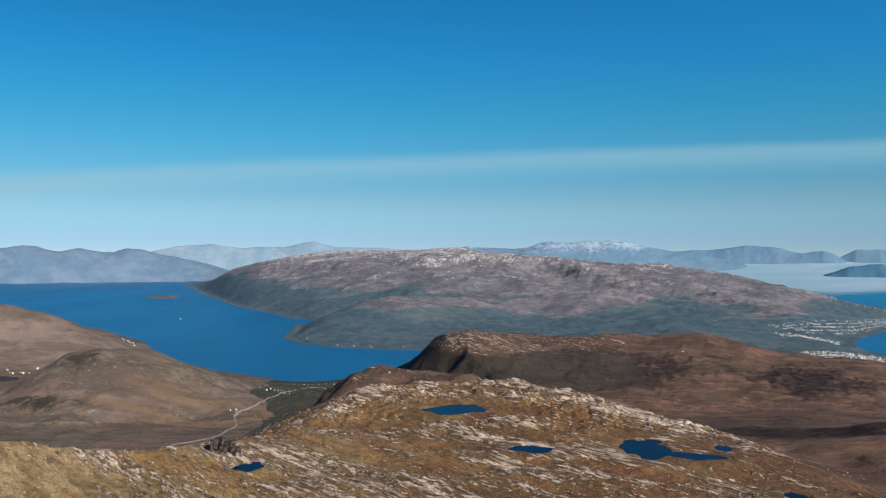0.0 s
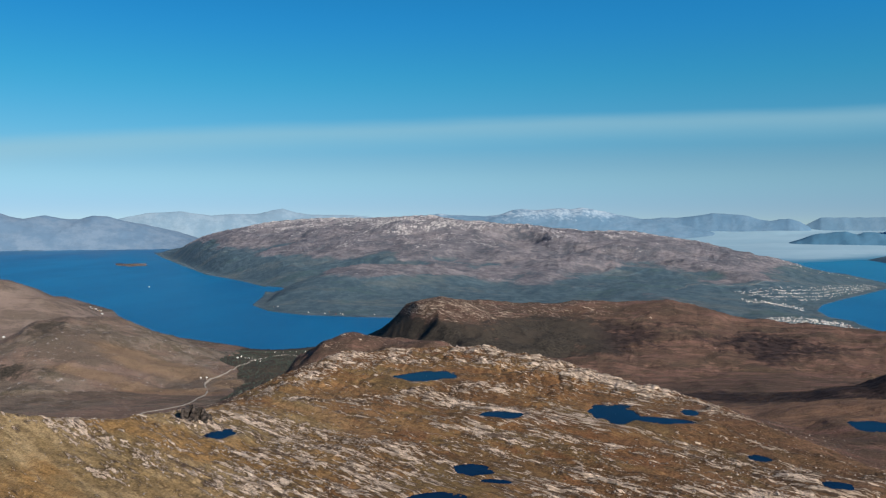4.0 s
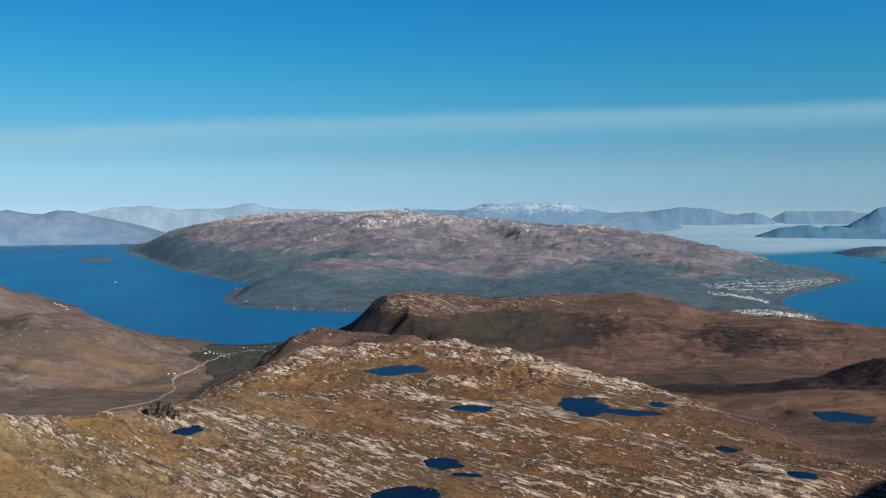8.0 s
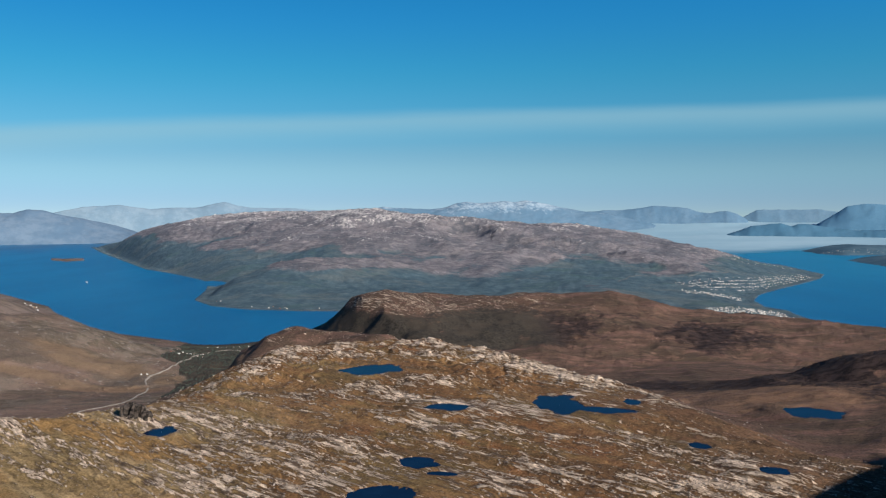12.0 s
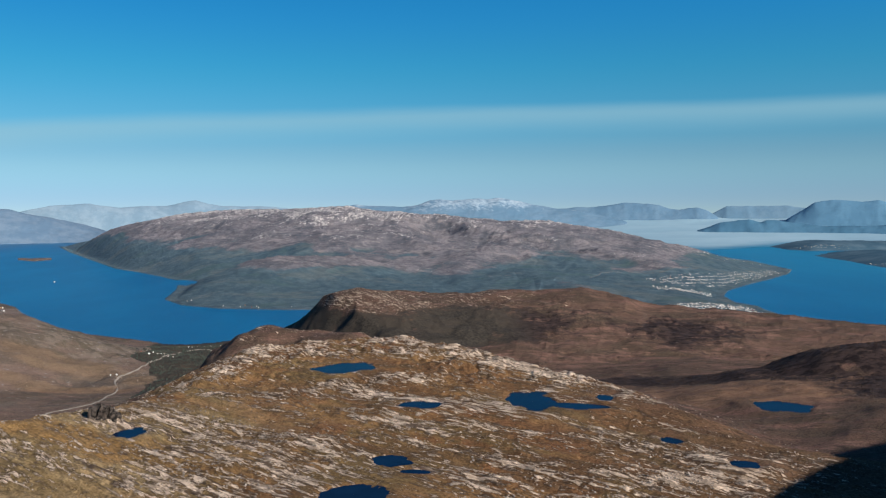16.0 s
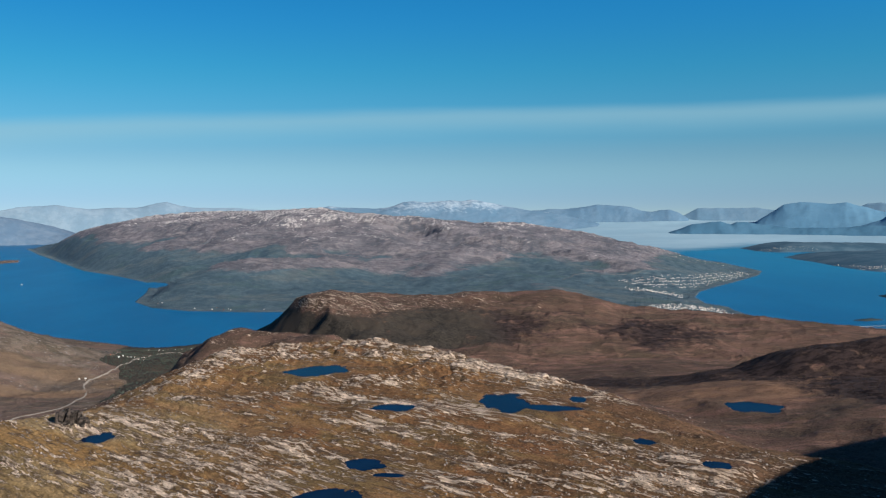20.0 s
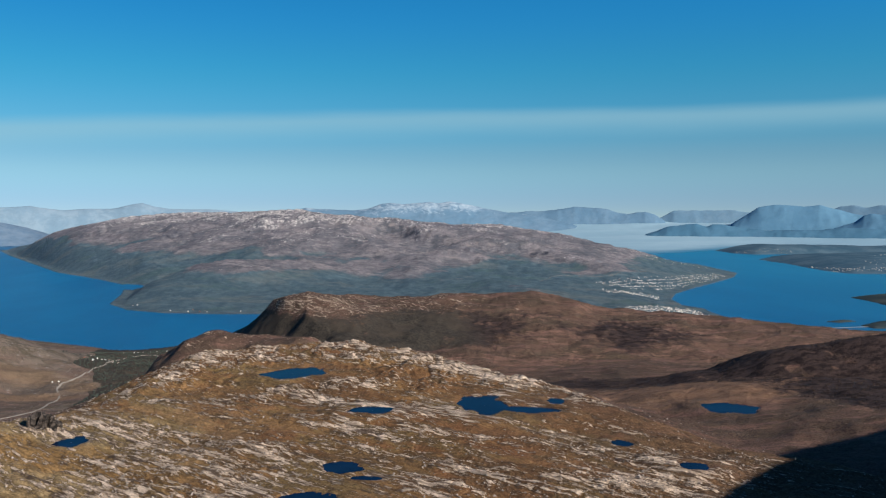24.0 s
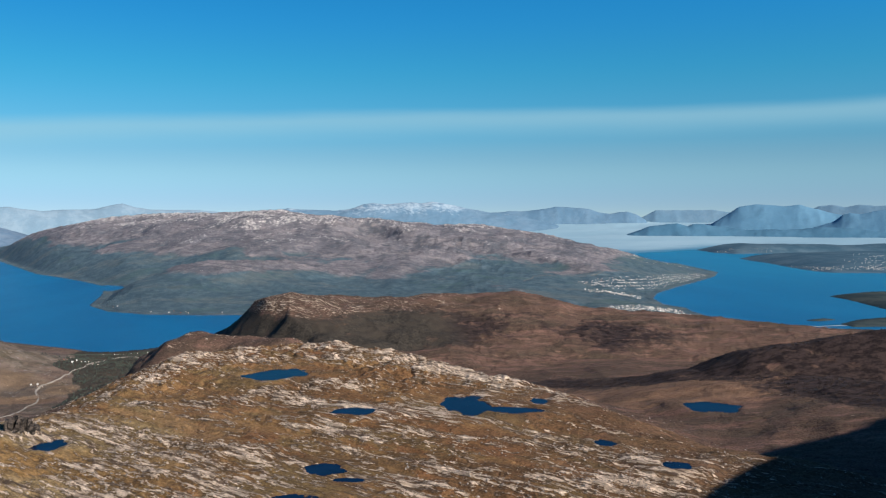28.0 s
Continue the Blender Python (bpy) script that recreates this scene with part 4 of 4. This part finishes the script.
def house(w, l, h, wall, roof, label):
    """A gabled wooden house on its base: walls, roof, chimney, door and windows."""
    top = tagged(new("house"), label, "house")
    bm = bmesh.new()
    box(bm, -w / 2, w / 2, -l / 2, l / 2, -1.0, h)
    ridge_z = h + 0.42 * w
    for y in (-l / 2, l / 2):
        bm.faces.new([bm.verts.new(p) for p in ((-w / 2, y, h), (w / 2, y, h), (0, y, ridge_z))])
    part("wall", bm, wall, top)
    bm = bmesh.new()
    for s in (-1, 1):
        o, t = 0.18, 0.12
        a = [(s * (w / 2 + o), -l / 2 - o, h - 0.42 * o * 2), (s * (w / 2 + o), l / 2 + o, h - 0.42 * o * 2), (0, l / 2 + o, ridge_z), (0, -l / 2 - o, ridge_z)]
        lo = [bm.verts.new(p) for p in a]
        hi = [bm.verts.new((p[0], p[1], p[2] + t)) for p in a]
        bm.faces.new(lo), bm.faces.new(hi)
        for k in range(4):
            bm.faces.new((lo[k], lo[(k + 1) % 4], hi[(k + 1) % 4], hi[k]))
    part("roof", bm, roof, top)
    bm = bmesh.new()
    box(bm, 0.12 * w, 0.12 * w + 0.28, -0.14, 0.14, h, ridge_z + 0.35)
    part("chimney", bm, CONCRETE, top)
    for s in (-1, 1):
        for y in (-0.28, 0.28):
            bm = bmesh.new()
            box(bm, s * w / 2 - 0.02, s * w / 2 + 0.02, y * l - 0.3, y * l + 0.3, h * 0.42, h * 0.78)
            part("window", bm, GLASS_DARK, top)
    return top


def place(x, y, turn, size=1.0):
    return Matrix.Translation((x, y, float(ground_height(x, y)[0]) - 0.05)) @ pose(0, 0, 0, 0, 0, turn) @ Matrix.Diagonal((size, size, size, 1))


PLOTS = [house(2.3, 3.4, 1.7, WHITE_BOARD, ROOF_DARK, "white wooden house with a dark gabled roof"),
         house(2.6, 4.2, 1.9, WHITE_BOARD, ROOF_GREY, "white wooden house with a pale sheet roof"),
         house(2.4, 3.2, 1.6, GREY_BOARD, ROOF_GREY, "light grey wooden house with a sheet roof"),
         house(2.3, 3.3, 1.6, WARM_BOARD, ROOF_DARK, "red and ochre wooden house with a dark roof")]


def settlement(rows, group, size):
    """Houses in loose rows. rows: middle, half length and half depth in metres, bearing of the row, number of houses."""
    for x, y, a, b, turn, count in rows:
        c, s = math.cos(radians(turn)), math.sin(radians(turn))
        for k in range(count):
            u = a * (2 * (k + random.uniform(0.1, 0.9)) / count - 1)
            v = b * random.uniform(-1, 1)
            hx, hy = x + u * c - v * s, y + u * s + v * c
            if ground_height(hx, hy)[0] < 0.3:
                continue
            proto = random.choices(PLOTS, (5, 4, 2, 1))[0]
            tagged(copy_thing(proto, place(hx, hy, turn + random.choice((0, 90)) + random.uniform(-12, 12), size * random.uniform(0.85, 1.2))), group=group)


settlement([(520, 1655, 60, 34, 39, 24), (605, 1725, 60, 30, 43, 22), (702, 1832, 85, 20, 50, 18), (812, 1960, 95, 18, 49, 16), (495, 1524, 58, 24, 5, 28), (462, 1300, 68, 24, 14, 50), (470, 1268, 50, 10, 5, 16)], "houses of the town by the sound", 0.42)
settlement([(-247, 858, 18, 14, 10, 10), (-253, 744, 5, 4, 0, 2), (-250, 975, 28, 6, -10, 9), (-205, 985, 25, 6, 10, 6)], "houses of the fjord-head village", 0.42)
settlement([(-652, 1405, 12, 55, 20, 22), (-690, 1470, 10, 40, 20, 8), (-610, 1010, 20, 14, 20, 7)], "houses of the moor-hill village", 0.6)
settlement([(-384, 1483, 20, 10, 30, 4), (-332, 1414, 30, 10, -10, 3), (-284, 1407, 45, 14, 0, 14), (-216, 1382, 40, 12, 0, 8), (-603, 2080, 60, 10, -35, 3), (-520, 1947, 60, 10, -35, 4)], "houses along the far shore", 0.5)
settlement([(1290, 2120, 90, 30, -20, 14), (1420, 2110, 90, 40, 12, 14)], "houses of the island town", 0.6)


def house_mass(name, label, rows, size, material, seed):
    """The many small houses behind the first rows, as one joined mass of gabled blocks."""
    rng = np.random.RandomState(seed)
    xs, ys, tr = [], [], []
    for x, y, a, b, turn, count in rows:
        c, s = math.cos(radians(turn)), math.sin(radians(turn))
        lanes = (np.round(rng.uniform(-1, 1, count) * 1.9) / 1.9 + rng.uniform(-0.09, 0.09, count)) * b
        u = rng.uniform(-1, 1, count) * a
        xs.append(x + u * c - lanes * s), ys.append(y + u * s + lanes * c), tr.append(radians(turn) + rng.choice((0, 1.5708), count) + rng.uniform(-0.1, 0.1, count))
    X, Y, T = np.concatenate(xs), np.concatenate(ys), np.concatenate(tr)
    Z = ground_height(X, Y)
    keep = Z > 0.4
    X, Y, T, Z = X[keep], Y[keep], T[keep], Z[keep]
    w, l, h = (size * rng.uniform(0.8, 1.2, len(X)) * k for k in (0.75, 1.1, 0.65))
    co = []
    for sx, sy, sz in ((-1, -1, -0.4), (1, -1, -0.4), (1, 1, -0.4), (-1, 1, -0.4), (-1, -1, 1), (1, -1, 1), (1, 1, 1), (-1, 1, 1), (0, -1, 1.5), (0, 1, 1.5)):
        u, v = sx * w, sy * l
        co.append(np.stack([X + u * np.cos(T) - v * np.sin(T), Y + u * np.sin(T) + v * np.cos(T), Z + sz * h], 1))
    co = np.stack(co, 1).reshape(-1, 3)
    one = np.array(((0, 1, 5, 4), (1, 2, 6, 5), (2, 3, 7, 6), (3, 0, 4, 7), (4, 5, 8, 8), (6, 7, 9, 9), (5, 6, 9, 8), (7, 4, 8, 9)))
    quads = one[[0, 1, 2, 3, 6, 7]]
    faces = (quads[None] + (np.arange(len(X)) * 10)[:, None, None]).reshape(-1, 4)
    return tagged(sheet(name, co[:, 0], co[:, 1], co[:, 2], faces, material, {}, label, "houses", smooth=False), kind="stuff")


wm = Mat("mixed_house_paint", 0.7, 0.3)
TOWN_PAINT = wm.color(wm.mix(wm.geo.outputs["Random Per Island"], (0.15, 0.145, 0.135), (0.80, 0.77, 0.70)))
house_mass("island_roofs", "dense rows of small white houses on the wooded island", [(1300, 2115, 110, 26, -15, 90), (1440, 2110, 110, 30, 14, 90), (1500, 2230, 130, 90, 12, 120), (1640, 2400, 90, 120, 40, 70), (1470, 3070, 100, 26, -15, 60), (1245, 2220, 90, 18, -80, 24)], 0.95, TOWN_PAINT, 9)
house_mass("town_roofs", "dense rows of small white town houses", [(520, 1655, 62, 36, 39, 150), (605, 1725, 64, 32, 43, 150), (702, 1832, 88, 22, 50, 150), (812, 1960, 98, 20, 49, 150), (495, 1524, 60, 26, 5, 130), (462, 1300, 70, 26, 14, 230), (472, 1266, 52, 12, 5, 60), (770, 2180, 100, 70, 30, 110)], 0.88, TOWN_PAINT, 7)

for ob in PLOTS:
    for o in list(ob.children_recursive) + [ob]:
        bpy.data.objects.remove(o)


# ---------------------------------------------------------------- road and tracks
def ribbon(name, label, way, width, lift, every, material=None):
    """A road laid on the ground along a line."""
    pts = [Vector((*p, 0)) for p in way]
    fine = []
    for k in range(len(pts) - 1):
        p0, p1, p2, p3 = pts[max(k - 1, 0)], pts[k], pts[k + 1], pts[min(k + 2, len(pts) - 1)]
        n = max(2, int((p2 - p1).length / every))
        for i in range(n):
            t = i / n
            fine.append(0.5 * (2 * p1 + (p2 - p0) * t + (2 * p0 - 5 * p1 + 4 * p2 - p3) * t * t + (3 * p1 - p0 - 3 * p2 + p3) * t ** 3))
    fine.append(pts[-1])
    P = np.array([(p.x, p.y) for p in fine])
    T = np.gradient(P, axis=0)
    N = np.stack([-T[:, 1], T[:, 0]], 1) / np.linalg.norm(T, axis=1)[:, None]
    across = np.linspace(-0.5, 0.5, 5) * width
    X, Y = P[:, 0:1] + N[:, 0:1] * across, P[:, 1:2] + N[:, 1:2] * across
    mid = ground_height(P[:, 0], P[:, 1])
    Z = np.maximum(ground_height(X.ravel(), Y.ravel()).reshape(X.shape), mid[:, None] - 0.4) + lift
    Z[:, 0] -= lift + 0.3
    Z[:, -1] -= lift + 0.3
    return sheet(name, X, Y, Z, grid_faces(*X.shape), material or ASPHALT, {}, label, "road")


ribbon("valley_road", "pale two-lane road winding up the valley", [(-203, 916), (-234, 929), (-238, 862), (-238, 826), (-238, 773), (-246, 751), (-246, 727), (-236, 702), (-234, 679), (-228, 631), (-234, 610), (-244, 595), (-250, 573), (-255, 551)], 1.8, 0.35, 4)
ribbon("mountain_track", "pale gravel track across the mountain foot", [(311, 1582), (378, 1676), (443, 1715), (517, 1739), (617, 1832)], 1.1, 0.6, 12, TRACK_GRAVEL)


# ---------------------------------------------------------------- woods, scrub and boulders
def foliage(name, a, b):
    m = Mat(name, 0.9, 0.1)
    rnd = m.geo.outputs["Random Per Island"]
    return m.color(m.mix(m.ramp(m.noise(1.2, 4, 0.7), 0.35, 0.65), m.mix(rnd, a, b), tuple(0.5 * v for v in a)))


def blobs(name, label, category, X, Y, size, tall, material, sink, rings):
    """Many small lumpy bodies in one mesh: rings gives height and radius of each ring of one body."""
    n, k = len(X), 5
    rng = np.random.RandomState(len(name) + n)
    base = ground_height(X, Y) - sink * size
    verts, m = [], len(rings)
    spin = rng.uniform(0, 6.28, n)
    lean = rng.uniform(-0.2, 0.2, (n, 2)) * (size * tall)[:, None]
    for h, r in rings:
        for j in range(k):
            a = spin + 6.2832 * j / k
            rr = r * size * rng.uniform(0.65, 1.25, n)
            verts.append(np.stack([X + rr * np.cos(a) + lean[:, 0] * h, Y + rr * np.sin(a) + lean[:, 1] * h, base + (h + (rng.uniform(-0.08, 0.08, n) if 0 < h < 1 else 0)) * size * tall], 1))
    co = np.stack(verts, 1).reshape(-1, 3)
    one = []
    for i in range(m - 1):
        for j in range(k):
            p, q = i * k + j, i * k + (j + 1) % k
            one.append((p, q, q + k, p + k))
    faces = (np.array(one)[None] + (np.arange(n) * m * k)[:, None, None]).reshape(-1, 4)
    ob = sheet(name, co[:, 0], co[:, 1], co[:, 2], faces, material, {}, label, category, smooth=False)
    return tagged(ob, kind="stuff")


def scatter(count, x0, x1, y0, y1, seed, test):
    rng = np.random.RandomState(seed)
    X, Y = rng.uniform(x0, x1, count), rng.uniform(y0, y1, count)
    Z, rock, wood, zone = (land(X, Y)[k] for k in (0, 1, 2, 8))
    keep = test(X, Y, Z, rock, wood, zone, rng.uniform(0, 1, count))
    for x, y, z, a, b, turn, seed in PONDS:
        keep &= np.hypot(X - x, Y - y) > 1.5 * max(a, b) + 1
    return X[keep], Y[keep], rng.uniform(0.6, 1.3, int(keep.sum()))


TREE = ((0.0, 0.12), (0.18, 0.42), (0.5, 0.5), (0.8, 0.3), (1.0, 0.03))
STONE = ((0.0, 0.45), (0.45, 0.5), (0.9, 0.28), (1.0, 0.02))
BIRCH_GREEN = foliage("birch_leaves", (0.046, 0.060, 0.052), (0.082, 0.092, 0.072))
BIRCH_BROWN = foliage("bare_brown_birch", (0.046, 0.032, 0.027), (0.098, 0.066, 0.050))
PALE_STONE = foliage("pale_stone", (0.26, 0.215, 0.18), (0.50, 0.42, 0.36))

tx, ty, ts = scatter(16000, -300, 20, 430, 1050, 3, lambda X, Y, Z, rock, wood, zone, r: (wood * (Z > 1.5) > 0.35 + 0.4 * r) & (zone != 5) & (zone != 1) & (Z < 46) & (X < -30 - 0.05 * Y))
blobs("birch_wood", "dark green birch wood on the valley floor", "wood", tx, ty, ts * 1.1, np.full(len(tx), 1.1), BIRCH_GREEN, 0.1, TREE)
tx, ty, ts = scatter(22000, 110, 560, 290, 640, 5, lambda X, Y, Z, rock, wood, zone, r: (wood > 0.3 + 0.5 * r) & ((zone == 3) | (zone == 0)))
blobs("birch_scrub", "leafless dark brown birch scrub on the hill", "wood", tx, ty, 0.3 + 0.9 * (ts - 0.6) ** 1.5, np.full(len(tx), 0.9), BIRCH_BROWN, 0.1, TREE)
tx, ty, ts = scatter(90000, -150, 150, 190, 450, 11, lambda X, Y, Z, rock, wood, zone, r: (zone == 5) & (r < 0.03 + 0.5 * np.clip(rock - 0.12, 0, 1) * (1 + 1.2 * (X > 30))))
blobs("boulder_field", "pale grey boulders strewn over the heath", "stones", tx, ty, 0.20 + 1.5 * (ts - 0.6) ** 3.0, np.full(len(tx), 0.7), PALE_STONE, 0.15, STONE)


# ---------------------------------------------------------------- single things
def crag(x, y, turn, label, size):
    """A broken cliff edge: upright slabs that lean on one another, their tops falling away to the right."""
    top = tagged(new("crag"), label, "rock")
    rng = random.Random(12)
    for k in range(11):
        u, v = -2.6 + 0.52 * k + rng.uniform(-0.2, 0.2), rng.uniform(-1.3, 1.3)
        tall = 2.6 + 1.5 * math.sin(0.34 * k + 0.5) + rng.uniform(-0.6, 0.5)
        bm = bmesh.new()
        bmesh.ops.create_cube(bm, size=1.0)
        lean = pose(u, v, 0.4 * tall - 1.0, rng.uniform(-14, 14), 14 + rng.uniform(-10, 12), rng.uniform(-30, 30)) @ Matrix.Diagonal((rng.uniform(0.6, 1.2), rng.uniform(1.4, 2.6), tall, 1))
        bmesh.ops.transform(bm, matrix=lean, verts=bm.verts[:])
        bmesh.ops.subdivide_edges(bm, edges=bm.edges[:], cuts=5, use_grid_fill=True)
        for vert in bm.verts:
            p = vert.co.copy()
            vert.co += noise.noise_vector(p * 0.8) * 0.35 + noise.noise_vector(p * 2.4) * 0.18
        part("slab", bm, CRAG_ROCK, top)
    top.matrix_world = Matrix.Translation((x, y, float(ground_height(x, y)[0]) + 0.1 * size)) @ pose(0, 0, 0, 0, 0, turn) @ Matrix.Diagonal((size, size, size, 1))
    return top


cm = Mat("fissured_grey_rock", 0.95, 0.15)
cm.bump(cm.noise(2.0, 6, 0.75), 0.9, 0.5)
CRAG_ROCK = cm.color(cm.mix(cm.ramp(cm.noise(0.9, 6, 0.7), 0.38, 0.62), (0.010, 0.009, 0.008), (0.095, 0.076, 0.065)))
crag(-93.1, 266.1, 25, "dark fissured rock outcrop at the edge of the plateau", 1.5)


def motor_boat(x, y, turn):
    top = tagged(new("motor_boat"), "small white motor boat on the fjord", "boat")
    bm = bmesh.new()
    prof = ((-2.2, 0.8), (-1.0, 0.9), (0.6, 0.8), (1.8, 0.4), (2.5, 0.02))
    rings = [[bm.verts.new(p) for p in ((u, -w, 0.9), (u, -w * 0.6, -0.1), (u, w * 0.6, -0.1), (u, w, 0.9))] for u, w in prof]
    for a, b in zip(rings, rings[1:]):
        for k in range(3):
            bm.faces.new((a[k], b[k], b[k + 1], a[k + 1]))
        bm.faces.new((a[3], b[3], b[0], a[0]))
    bm.faces.new(rings[0])
    part("hull", bm, WHITE_BOARD, top)
    bm = bmesh.new()
    box(bm, -0.9, 0.7, -0.5, 0.5, 0.9, 1.7)
    part("cabin", bm, WHITE_BOARD, top)
    bm = bmesh.new()
    box(bm, 0.68, 0.73, -0.42, 0.42, 1.2, 1.6)
    part("windscreen", bm, GLASS_DARK, top)
    top.matrix_world = Matrix.Translation((x, y, 0)) @ pose(0, 0, 0, 0, 0, turn) @ Matrix.Diagonal((1.1, 1.1, 1.1, 1))


BRIDGE_CONCRETE = paint("grey_bridge_concrete", (0.24, 0.24, 0.235), (0.28, 0.275, 0.27))


def causeway(x0, y0, x1, y1):
    top = tagged(new("road_bridge"), "long low concrete road bridge over the water", "bridge")
    d = math.hypot(x1 - x0, y1 - y0)
    bm = bmesh.new()
    box(bm, 0, d, -0.8, 0.8, 0.5, 0.7)
    part("deck", bm, BRIDGE_CONCRETE, top)
    for s in (-1, 1):
        bm = bmesh.new()
        box(bm, 0, d, s * 0.75 - 0.05, s * 0.75 + 0.05, 0.7, 0.8)
        part("parapet", bm, BRIDGE_CONCRETE, top)
    for k in range(int(d / 12) + 1):
        bm = bmesh.new()
        box(bm, k * 12 - 0.25, k * 12 + 0.25, -0.6, 0.6, -2, 0.5)
        part("pier", bm, BRIDGE_CONCRETE, top)
    top.matrix_world = Matrix.Translation((x0, y0, 0)) @ pose(0, 0, 0, 0, 0, math.degrees(math.atan2(y1 - y0, x1 - x0)))


motor_boat(-775, 1916, 160)
causeway(627, 1114, 688, 1122)
